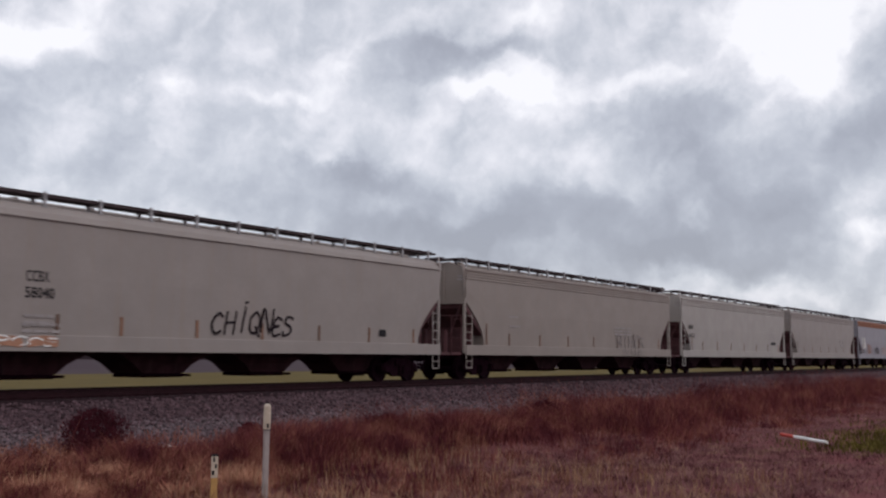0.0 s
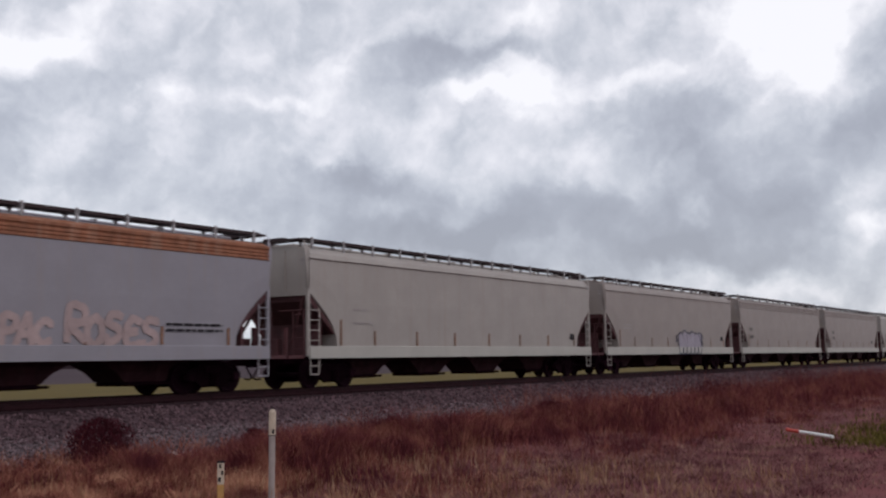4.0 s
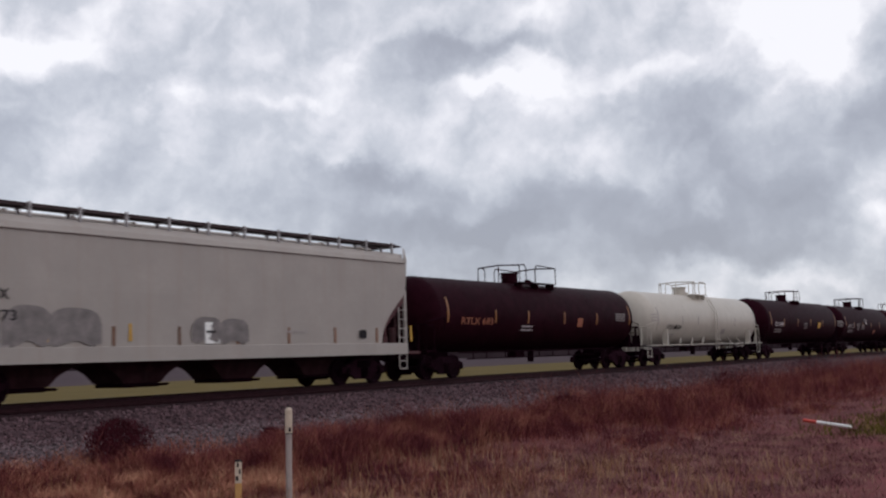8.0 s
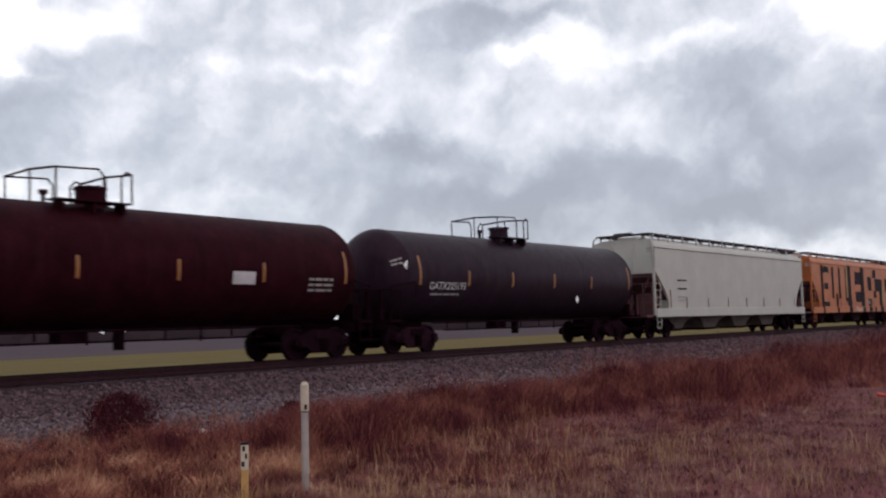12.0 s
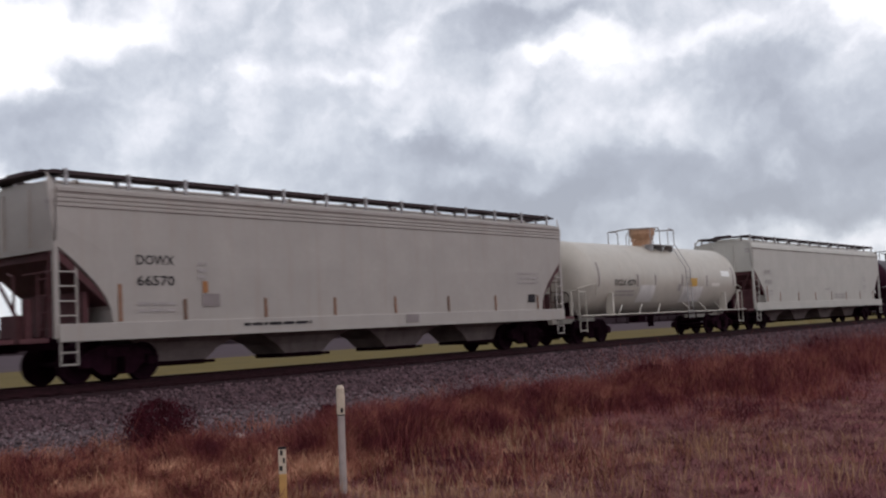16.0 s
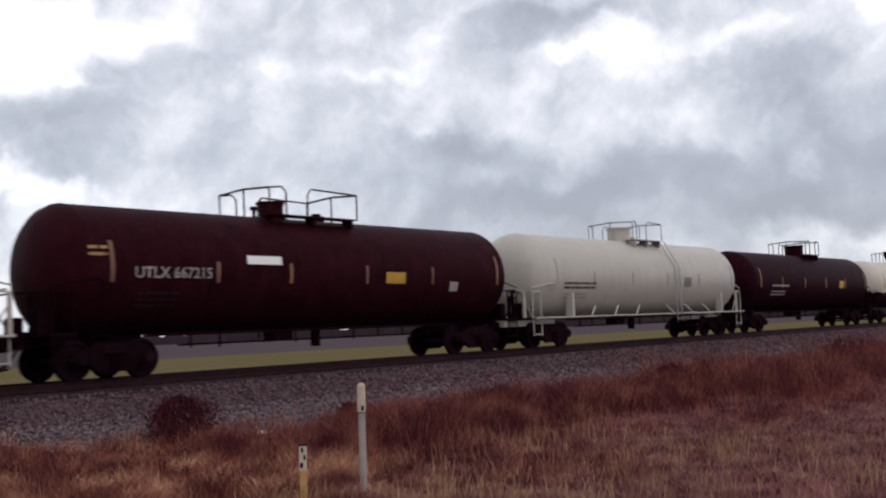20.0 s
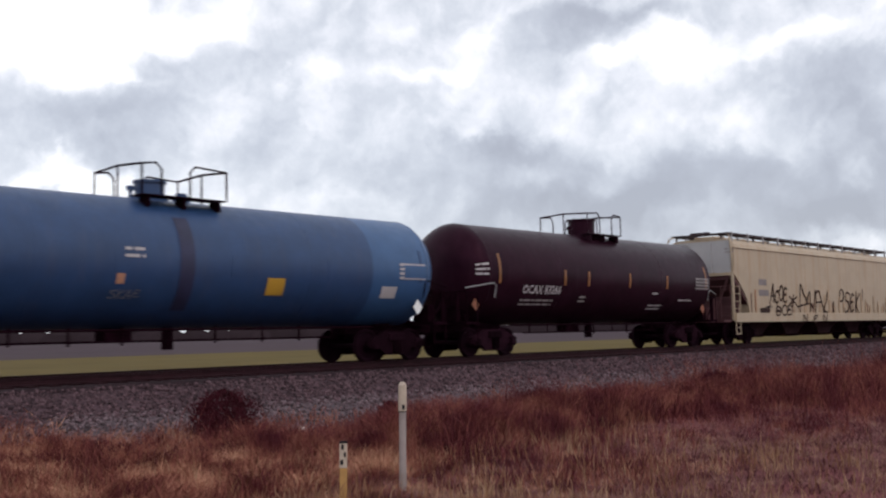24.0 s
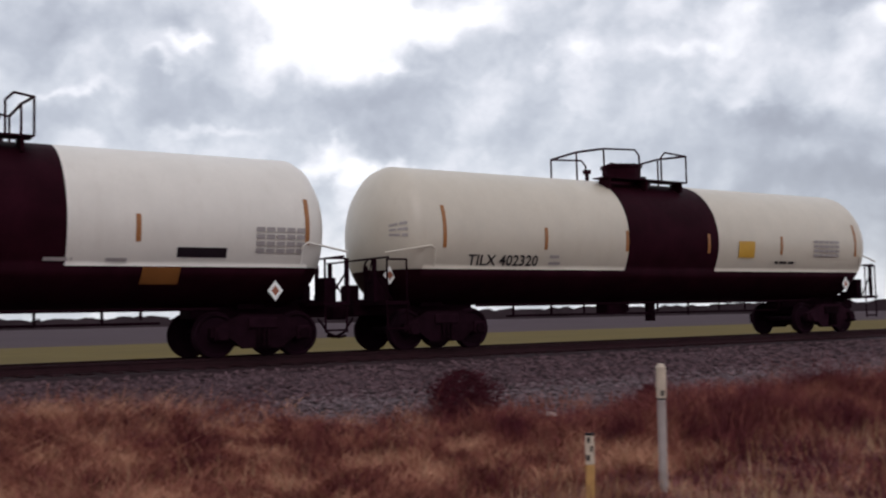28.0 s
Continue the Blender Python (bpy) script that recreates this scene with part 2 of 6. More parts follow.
def ramp_out(nt, v, lo, hi):
    r = nt.nodes.new("ShaderNodeMapRange")
    r.inputs[3].default_value, r.inputs[4].default_value = lo, hi
    nt.links.new(v, r.inputs[0])
    return r.outputs[0]


BLACK = paint("black_tank_paint", (0.019, 0.0034, 0.0070), 0.55, spec=0.03, sheen=(1.0, 0.5, 0.6), vary=0.35, streak=0.15, dirt=(0.020, 0.008, 0.010))
MAROON = paint("worn_maroon_black_paint", (0.025, 0.0042, 0.0072), 0.55, spec=0.03, sheen=(1.0, 0.5, 0.6), vary=0.4, streak=0.3, dirt=(0.045, 0.016, 0.018))
CHARCOAL = paint("faded_charcoal_paint", (0.021, 0.011, 0.018), 0.46, spec=0.09, sheen=(1.0, 0.5, 0.6), vary=0.35, streak=0.3, dirt=(0.055, 0.038, 0.04))
DUSTY = paint("dusty_bay_paint", (0.20, 0.155, 0.145), 0.8, vary=0.3, streak=0.4, dirt=(0.06, 0.03, 0.03), spec=0.1)
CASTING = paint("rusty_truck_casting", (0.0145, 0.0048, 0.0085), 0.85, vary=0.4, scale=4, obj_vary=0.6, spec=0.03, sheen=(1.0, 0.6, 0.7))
BAY = paint("brown_bay_steel", (0.034, 0.011, 0.014), 0.8, vary=0.4, scale=2, streak=0.3, dirt=(0.09, 0.05, 0.05), spec=0.1)
WALKWAY = paint("weathered_walkway", (0.055, 0.038, 0.040), 0.8, vary=0.35, scale=4, spec=0.15)
VIOLET = paint("violet_black_paint", (0.021, 0.0055, 0.0115), 0.36, spec=0.10, sheen=(1.0, 0.45, 0.65), vary=0.35, streak=0.15, dirt=(0.05, 0.03, 0.04))
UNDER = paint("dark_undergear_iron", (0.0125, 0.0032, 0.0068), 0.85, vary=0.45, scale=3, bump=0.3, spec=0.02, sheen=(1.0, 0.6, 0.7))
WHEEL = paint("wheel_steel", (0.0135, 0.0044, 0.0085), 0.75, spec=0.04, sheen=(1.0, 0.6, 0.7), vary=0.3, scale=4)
WHITE = paint("white_tank_paint", (0.68, 0.63, 0.57), 0.38, vary=0.05, streak=0.13, dirt=(0.40, 0.32, 0.26))
CREAM = paint("cream_tank_paint", (0.54, 0.475, 0.39), 0.36, vary=0.06, streak=0.16, dirt=(0.45, 0.36, 0.26))
OFFWHITE = paint("dull_white_tank_paint", (0.465, 0.422, 0.365), 0.42, vary=0.08, streak=0.3, dirt=(0.33, 0.26, 0.20))
BLUE = paint("blue_tank_paint", (0.019, 0.052, 0.135), 0.45, vary=0.2, streak=0.2, dirt=(0.10, 0.09, 0.12))
LBLUE = paint("light_blue_repaint", (0.034, 0.094, 0.215), 0.42, vary=0.12, streak=0.1, dirt=(0.10, 0.12, 0.16))
ORANGE = paint("orange_side_paint", (0.40, 0.105, 0.022), 0.5, vary=0.2, streak=0.35, dirt=(0.22, 0.08, 0.04))
RUST = paint("rusty_eave", (0.30, 0.115, 0.06), 0.8, vary=0.35, scale=4, streak=0.5, dirt=(0.5, 0.36, 0.28))
MARK = paint("reflector_orange", (0.30, 0.115, 0.03), 0.4, vary=0.15)
OLDMARK = paint("worn_reflector", (0.19, 0.085, 0.045), 0.5, vary=0.3, scale=3, obj_vary=0.4)
YELLOW = paint("yellow_panel", (0.52, 0.28, 0.03), 0.45, vary=0.12)
DARKTEXT = paint("dark_lettering", (0.014, 0.011, 0.014), 0.6, vary=0.2, spec=0.2)
PALETEXT = paint("pale_lettering", (0.50, 0.45, 0.45), 0.55, vary=0.15)
REDTEXT = paint("faded_orange_lettering", (0.32, 0.10, 0.05), 0.55, vary=0.2)
GREYBAR = paint("faded_grey_stencil", (0.33, 0.29, 0.28), 0.6, vary=0.2)
SPRAY = paint("black_spray_paint", (0.016, 0.009, 0.013), 0.7, spec=0.1, vary=0.3)
BLUESPRAY = paint("blue_spray_paint", (0.022, 0.022, 0.06), 0.55, vary=0.3)
GALV = paint("galvanised_steel", (0.36, 0.34, 0.34), 0.45, metal=0.5, vary=0.2, scale=6)
PATCHW = paint("white_repaint_patch", (0.85, 0.84, 0.81), 0.5, vary=0.04)


def hopper_paint(name, color, streak=0.3, dirt=(0.30, 0.22, 0.17)):
    return paint(name, color, 0.55, vary=0.08, scale=0.8, streak=streak, dirt=dirt)


# ---- mesh helpers ----
def part(name, bm, material, parent, label="", smooth=False):
    me = bpy.data.meshes.new(name)
    bm.to_mesh(me)
    bm.free()
    me.materials.append(material)
    if smooth:
        me.polygons.foreach_set("use_smooth", [True] * len(me.polygons))
    ob = new(name, me)
    ob.parent = parent
    return tagged(ob, label)


def again(name, like, parent, m, label=""):
    """Another part on the same mesh."""
    ob = new(name, like.data)
    ob.parent, ob.matrix_local = parent, m
    return tagged(ob, label or like.get("label", ""))


def box(bm, x0, x1, y0, y1, z0, z1, bevel=0.0):
    g = bmesh.ops.create_cube(bm, size=1, matrix=Matrix.Translation(((x0 + x1) / 2, (y0 + y1) / 2, (z0 + z1) / 2)) @ Matrix.Diagonal((x1 - x0, y1 - y0, z1 - z0, 1)))
    if bevel:
        es = list({e for v in g["verts"] for e in v.link_edges})
        bmesh.ops.bevel(bm, geom=es, offset=bevel, segments=1, affect="EDGES")
    return bm


def rod(bm, a, b, r, n=8):
    a, b = Vector(a), Vector(b)
    m = Matrix.Translation((a + b) / 2) @ (b - a).to_track_quat("Z", "Y").to_matrix().to_4x4()
    bmesh.ops.create_cone(bm, cap_ends=True, segments=n, radius1=r, radius2=r, depth=(b - a).length, matrix=m)
    return bm


def pipe(bm, pts, r, n=6):
    for a, b in zip(pts, pts[1:]):
        rod(bm, a, b, r, n)
    return bm


def loft(bm, rings, caps=True, closed=True):
    vs = [[bm.verts.new(p) for p in ring] for ring in rings]
    n = len(vs[0])
    for a, b in zip(vs, vs[1:]):
        for i in range(n if closed else n - 1):
            j = (i + 1) % n
            bm.faces.new((a[i], a[j], b[j], b[i]))
    if caps:
        bm.faces.new(vs[0][::-1])
        bm.faces.new(vs[-1])
    bmesh.ops.recalc_face_normals(bm, faces=bm.faces)
    return bm


def letters(text, w, h, material, parent, m, name="lettering"):
    """Stencilled characters, w wide and h high."""
    cu = bpy.data.curves.new(name, "FONT")
    cu.body, cu.size, cu.extrude, cu.resolution_u = text, 1.0, 0.0, 2
    cu.offset = 0.014
    tmp = bpy.data.objects.new(name, cu)
    me = bpy.data.meshes.new_from_object(tmp)
    bpy.data.objects.remove(tmp)
    x0, x1 = min(v.co.x for v in me.vertices), max(v.co.x for v in me.vertices)
    z0, z1 = min(v.co.y for v in me.vertices), max(v.co.y for v in me.vertices)
    me.transform(Matrix.Diagonal((w / (x1 - x0), h / (z1 - z0), 1, 1)) @ Matrix.Translation((-x0, -z0, 0)))
    me.materials.clear()
    me.materials.append(material)
    ob = new(name, me)
    ob.parent, ob.matrix_local = parent, m
    return tagged(ob, "stencilled reporting mark")


BARSEED = [0]


def bars(parent, material, x, z, y, rows, width, step=0.16, high=0.07, rx=90, name="stencil_block"):
    """Small unreadable stencilling, as plain bars."""
    BARSEED[0] += 1
    rnd = random.Random(BARSEED[0])
    bm = bmesh.new()
    for r in range(rows):
        u = 0
        while u < width:
            w = min(rnd.uniform(0.12, 0.45), width - u)
            box(bm, u, u + w, -high / 2 - r * step, high / 2 - r * step, 0, 0.004)
            u += w + 0.06
    ob = tagged(part(name, bm, material, parent), "block of small stencilled markings", kind="stuff")
    ob.matrix_local = pose(x, y, z, rx, 0, 0)
    return ob


# ---- rolling gear, shared by all cars ----
PROTO = {}


def wheelset_mesh():
    bm = bmesh.new()
    for s in (-1, 1):
        y = s * 0.755
        prof = [(y - s * 0.07, 0.0), (y - s * 0.07, 0.46), (y - s * 0.055, 0.485), (y - s * 0.03, 0.462), (y + s * 0.06, 0.452), (y + s * 0.065, 0.40), (y + s * 0.02, 0.36), (y + s * 0.02, 0.17), (y + s * 0.07, 0.15), (y + s * 0.07, 0.0)]
        n = 28
        loft(bm, [[(max(r, 0.001) * math.cos(2 * math.pi * i / n), yy, max(r, 0.001) * math.sin(2 * math.pi * i / n)) for i in range(n)] for yy, r in prof])
    rod(bm, (0, -1.08, 0), (0, 1.08, 0), 0.075, 10)
    return bm


def side_frame_mesh():
    """The cast side frame of a truck, with its window and bearing jaws, at y = 0."""
    bm = bmesh.new()
    outer = [(-1.12, 0.42), (-1.12, 0.60), (-0.80, 0.70), (-0.45, 0.86), (0.45, 0.86), (0.80, 0.70), (1.12, 0.60), (1.12, 0.42), (0.72, 0.40), (0.42, 0.18), (-0.42, 0.18), (-0.72, 0.40)]
    loft(bm, [[(x, y, z) for x, z in outer] for y in (-0.07, 0.07)])
    for s in (-1, 1):
        box(bm, s * 0.90 - 0.15, s * 0.90 + 0.15, -0.13, 0.1, 0.34, 0.62, 0.02)   # bearing box
        rod(bm, (s * 0.90, -0.17, 0.46), (s * 0.90, -0.10, 0.46), 0.11, 12)
        for k in range(3):
            rod(bm, (s * 0.11 * k - 0.11 * s, -0.12, 0.24), (s * 0.11 * k - 0.11 * s, -0.12, 0.58), 0.05, 8)
    box(bm, -0.32, 0.32, -0.12, 0.12, 0.58, 0.80, 0.02)
    return bm


def truck(parent, x):
    """A two-axle truck under a car's end."""
    if "truck" not in PROTO:
        b = bmesh.new()
        box(b, -0.24, 0.24, -0.95, 0.95, 0.58, 0.86, 0.03)
        rod(b, (0, 0, 0.8), (0, 0, 1.0), 0.24, 16)
        for s in (-1, 1):
            rod(b, (s * 0.35, -0.85, 0.30), (s * 0.35, 0.85, 0.30), 0.05, 8)
        PROTO["truck"] = b
        root = new("truck", None)
        bol = bpy.data.meshes.new("truck")
        b.to_mesh(bol)
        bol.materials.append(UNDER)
        bpy.data.objects.remove(root)
        PROTO["truck"] = bol
    tr = new("truck", PROTO["truck"])
    tr.parent, tr.matrix_local = parent, pose(x, 0, 0)
    tagged(tr, "dark cast-steel freight truck")
    if "side_frame" not in PROTO:
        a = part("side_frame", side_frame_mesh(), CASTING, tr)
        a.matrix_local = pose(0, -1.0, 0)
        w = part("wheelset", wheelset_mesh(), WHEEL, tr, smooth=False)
        w.matrix_local = pose(-0.9, 0, 0.457)
        PROTO["side_frame"], PROTO["wheelset"] = a, w
        WHEELS.append((w, parent, -0.9))
    else:
        again("side_frame", PROTO["side_frame"], tr, pose(0, -1.0, 0))
        w = again("wheelset", PROTO["wheelset"], tr, pose(-0.9, 0, 0.457))
        WHEELS.append((w, parent, -0.9))
    again("side_frame", PROTO["side_frame"], tr, pose(0, 1.0, 0, 0, 0, 180))
    w = again("wheelset", PROTO["wheelset"], tr, pose(0.9, 0, 0.457))
    WHEELS.append((w, parent, 0.9))
    return tr


WHEELS = []
CARS = []
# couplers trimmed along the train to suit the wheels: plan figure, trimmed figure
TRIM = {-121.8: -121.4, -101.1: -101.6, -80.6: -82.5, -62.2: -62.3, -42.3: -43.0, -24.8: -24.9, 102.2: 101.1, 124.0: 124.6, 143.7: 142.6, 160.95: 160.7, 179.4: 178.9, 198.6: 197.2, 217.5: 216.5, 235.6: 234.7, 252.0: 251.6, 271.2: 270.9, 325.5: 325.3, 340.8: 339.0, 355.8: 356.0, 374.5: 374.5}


def coupler(parent, x, s):
    if "coupler" not in PROTO:
        bm = bmesh.new()
        box(bm, -0.75, 0.0, -0.09, 0.09, 0.78, 0.98, 0.02)
        box(bm, -0.12, 0.16, -0.2, 0.12, 0.72, 1.02, 0.04)
        box(bm, 0.02, 0.16, 0.02, 0.2, 0.76, 0.98, 0.03)
        pipe(bm, [(-0.5, -0.3, 0.75), (-0.25, -0.3, 0.42), (0.0, -0.28, 0.33), (0.2, -0.25, 0.36)], 0.028)
        ob = part("coupler", bm, UNDER, parent, "knuckle coupler with air hose")
        PROTO["coupler"] = ob
    else:
        ob = again("coupler", PROTO["coupler"], parent, pose(0, 0, 0))
    ob.matrix_local = pose(x, 0, 0, 0, 0, 0 if s > 0 else 180)
    return ob


def ladder_mesh(w, z0, z1, n, r=0.02):
    bm = bmesh.new()
    for s in (0, w):
        rod(bm, (s, 0, z0), (s, 0, z1), r, 6)
    for i in range(n):
        z = z0 + (z1 - z0) * (i + 0.5) / n
        rod(bm, (0, 0, z), (w, 0, z), r * 0.8, 6)
    return bm


def start_car(u0, u1, name, label, category):
    car = new(name, None)
    tagged(car, label, category, "cars of the freight train")
    CARS.append((car, (u0 + u1) / 2, u0, u1))
    return car


def hopper(u0, u1, paint_mat, label, sill=None, roof=None, bays=4, triangle=None, eave=None, marks=(), ends=None, dusty=False, end_sheet=None, smooth_roof=False, open_ends=False):
    """A covered hopper car between two coupler faces."""
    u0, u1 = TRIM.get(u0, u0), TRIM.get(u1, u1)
    L = u1 - u0
    car = start_car(u0, u1, "covered_hopper", label, "hopper car")
    e = L / 2 - 0.95            # end of the body
    W, zb, zm, ze = 1.57, 1.05, 3.10, 4.42 if smooth_roof else 4.38
    lip = 4.20 if smooth_roof else 3.98
    sill, roof = sill or paint_mat, roof or paint_mat
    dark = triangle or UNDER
    # side sheets, cut away in a curve over the trucks, and the cambered roof
    bm = bmesh.new()
    cut = [(0.0, zm), (0.5, 2.70), (0.93, 2.30), (1.2, 1.96), (1.34, 1.66), (1.38, 1.36)]
    prof = [(-e + d, z) for d, z in cut] + [(e - d, z) for d, z in reversed(cut)]
    rings = []
    for x, zl in prof:
        half = [(W, zl), (W + 0.02, (zl + lip) / 2), (W, lip), (W - (0.06 if smooth_roof else 0.03), ze - (0.06 if smooth_roof else 0)), (W - 0.24, ze + 0.12), (1.0, ze + 0.20)]
        rings.append([(x, -y, z) for y, z in half] + [(x, 0, ze + 0.24)] + [(x, y, z) for y, z in reversed(half)])
    loft(bm, rings)
    part("body", bm, paint_mat, car)
    for s in (-1, 1):
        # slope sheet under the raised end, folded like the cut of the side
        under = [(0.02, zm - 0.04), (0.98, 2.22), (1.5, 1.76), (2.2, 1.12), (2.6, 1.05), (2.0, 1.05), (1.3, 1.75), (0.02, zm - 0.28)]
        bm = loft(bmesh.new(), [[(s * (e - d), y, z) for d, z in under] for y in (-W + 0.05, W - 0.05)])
        # the shade below the raised end is put into this colour
        part("slope_sheet", bm, dark, car, "slope sheet under the raised end, shade put into its colour")
        bm = box(bmesh.new(), s * (e + 0.55) - 0.35, s * (e + 0.55) + 0.35, -1.5, 1.5, 0.98, 1.08)
        part("end_platform", bm, dark, car)
        for y in (-W + 0.05, W - 0.05):
            bm = box(bmesh.new(), s * (e + 0.02) - 0.06, s * (e + 0.02) + 0.06, y - 0.05, y + 0.05, zb, zm + 0.1, 0.012)
            part("corner_post", bm, ends or paint_mat, car)
            # gusset from the post up to the roof walk
            o = y * 1.02
            bm = loft(bmesh.new(), [[(s * (e + q), o, zm + 0.06), (s * (e + q - 0.05), o, ze + 0.05), (s * (e + q + 0.10), o * 0.93, ze + 0.36), (s * (e + q + 0.13), o, ze - 0.1)] for q in (0.02, 0.05)])
            part("corner_gusset", bm, ends or paint_mat, car)
            # brace from the far upper corner to the middle of the platform
            bm = rod(bmesh.new(), (s * (e + 0.03), y * 0.9, zm - 0.12), (s * (e - 0.35), y * 0.2, 1.12), 0.05, 6)
            part("end_brace", bm, dark, car)
        bm = box(bmesh.new(), s * (e + 0.02) - 0.05, s * (e + 0.02) + 0.05, -W + 0.1, W - 0.1, zm - 0.1, zm + 0.02)
        part("end_beam", bm, ends or paint_mat, car)
        bm = box(bmesh.new(), s * (e + 0.012) - 0.02, s * (e + 0.012) + 0.02, -W + 0.12, W - 0.12, zm + 0.03, ze + 0.1)
        for y in (-0.55, 0.55):
            box(bm, s * (e + 0.05) - 0.03, s * (e + 0.05) + 0.03, y - 0.04, y + 0.04, zm + 0.03, ze + 0.05)
        part("end_sheet", bm, end_sheet or ends or paint_mat, car)
        ob = bars(car, GREYBAR, 0, 0, 0, 2, 0.42, 0.13, 0.08)
        ob.matrix_local = pose(s * (e + 0.036), -0.78 - (0.42 if s < 0 else 0), ze - 0.28, 90, 0, 90 * s)
        gap = 0.7 if open_ends else 1.3
        bm = box(bmesh.new(), s * (e - 0.85) - 0.06, s * (e - 0.85) + 0.06, -gap, gap, zb, zm - 1.0)
        part("bulkhead", bm, dark, car, "dark end bulkhead behind the ladders")
        # side ladder: rungs from the corner post to an inner stile
        bm = rod(bmesh.new(), (s * (e - 0.44), -W - 0.03, 1.36), (s * (e - 0.44), -W - 0.03, 2.62), 0.026, 6)
        for z in (1.55, 1.87, 2.2, 2.52):
            rod(bm, (s * (e + 0.02), -W - 0.03, z), (s * (e - 0.44), -W - 0.03, z), 0.018, 6)
        part("side_ladder", bm, ends or paint_mat, car)
        bm = pipe(bmesh.new(), [(s * (e - 0.02), -W - 0.02, 1.0), (s * (e - 0.02), -W - 0.02, 0.47), (s * (e - 0.44), -W - 0.02, 0.47), (s * (e - 0.44), -W - 0.02, 1.0)], 0.022)
        pipe(bm, [(s * (e - 0.02), -W - 0.02, 0.74), (s * (e - 0.44), -W - 0.02, 0.74)], 0.018)
        part("stirrup_step", bm, ends or paint_mat, car)
        bm = ladder_mesh(0.46, 1.08, 2.56, 4, 0.022)
        pipe(bm, [(-0.10, 0, 2.52), (1.05, 0, 2.52)], 0.022)
        lad = part("end_ladder", bm, ends or dark, car)
        lad.matrix_local = pose(s * (e + 0.14), -W + 0.12, 0, 0, 0, 90)
        bm = pipe(bmesh.new(), [(s * (e + 0.10), W - 0.2, ze - 0.2), (s * (e + 0.34), W - 0.2, ze + 0.12), (s * (e + 0.30), W - 0.35, ze + 0.34), (s * (e - 0.05), W - 0.5, ze + 0.40)], 0.03)
        part("grab_iron", bm, ends or paint_mat, car)
        # crossover walk over the end
        bm = box(bmesh.new(), s * (e - 0.06) - 0.24, s * (e - 0.06) + 0.24, -1.30, 1.30, ze + 0.37, ze + 0.43)
        box(bm, s * (e - 0.1) - 0.12, s * (e - 0.1) + 0.12, -0.45, 0.45, ze + 0.43, ze + 0.52, 0.02)
        part("crossover_walk", bm, WALKWAY, car)
        bm = rod(bmesh.new(), (s * (e + 0.25), -0.75, 1.08), (s * (e + 0.25), -0.75, 1.95), 0.10, 10)
        box(bm, s * (e + 0.2) - 0.16, s * (e + 0.2) + 0.16, -0.5, 0.25, 1.08, 1.62, 0.02)
        pipe(bm, [(s * (e + 0.2), -0.1, 1.6), (s * (e + 0.2), -0.1, 2.5), (s * (e + 0.1), 0.3, 2.6)], 0.03)
        part("brake_gear", bm, dark, car, "dark brake gear on the end platform")
        bm = box(bmesh.new(), s * (L / 2 - 1.6) - 1.3, s * (L / 2 - 1.6) + 1.3, -0.22, 0.22, 0.82, 1.12)
        part("draft_sill", bm, UNDER, car)
        coupler(car, s * (L / 2 - 0.1), s)
        truck(car, s * (L / 2 - 2.75))
    for y in (-1, 1):
        bm = box(bmesh.new(), -e - 0.02, e + 0.02, y * (W + 0.02) - 0.045, y * (W + 0.02) + 0.045, zb - 0.08, 1.37, 0.01)
        part("side_sill", bm, sill, car)
        # fluted top chord below the roof
        o = y * (W + 0.012)
        if smooth_roof:
            bm = box(bmesh.new(), -e, e, o - 0.04, o + 0.04, lip - 0.03, lip + 0.03, 0.015)
        else:
            edge = [(-0.03, ze - 0.42)]
            for z in (ze - 0.37, ze - 0.27, ze - 0.17):
                edge += [(0.006, z - 0.042), (0.03, z - 0.026), (0.03, z + 0.026), (0.006, z + 0.042)]
            edge += [(0.02, ze - 0.08), (0.05, ze - 0.065), (0.05, ze + 0.015), (-0.03, ze + 0.02)]
            bm = loft(bmesh.new(), [[(x, y * (W + d), z) for d, z in edge] for x in (-e, e)])
        part("top_chord", bm, eave or paint_mat, car, "rusted fluted top chord" if eave else "")
        if eave:
            bm = loft(bmesh.new(), [[(x, y * (W - 0.024), ze + 0.02), (x, y * (W - 0.234), ze + 0.128), (x, y * (W - 0.25), ze + 0.08), (x, y * (W - 0.06), ze)] for x in (-e, e)])
            part("roof_edge", bm, eave, car, "rusted roof edge")
        # running board on its brackets
        bm = box(bmesh.new(), -e + 0.1, e - 0.1, y * 1.05 - 0.26, y * 1.05 + 0.26, ze + 0.37, ze + 0.46)
        part("running_board", bm, WALKWAY, car, "dark grated roof walkway")
        n = 13
        for i in range(n):
            x = -e + 0.4 + (2 * e - 0.8) * i / (n - 1)
            key = "bracket"
            if key not in PROTO:
                bm = bmesh.new()
                box(bm, -0.04, 0.04, -0.30, 0.28, 0.34, 0.39)
                box(bm, -0.04, 0.04, -0.32, -0.26, 0.10, 0.49)
                box(bm, -0.04, 0.04, 0.16, 0.22, 0.18, 0.37)
                ob = part("bracket", bm, GALV, car)
                PROTO[key] = ob
            else:
                ob = again("bracket", PROTO[key], car, pose(0, 0, 0))
            ob.matrix_local = pose(x, y * 1.05, ze, 0, 0, 0 if y < 0 else 180)
    bm = box(bmesh.new(), -e + 0.5, e - 0.5, -0.5, 0.5, ze + 0.20, ze + 0.36, 0.03)
    for i in range(9):
        x = -e + 1.2 + (2 * e - 2.4) * i / 8
        box(bm, x - 0.03, x + 0.03, -0.56, 0.56, ze + 0.34, ze + 0.40)
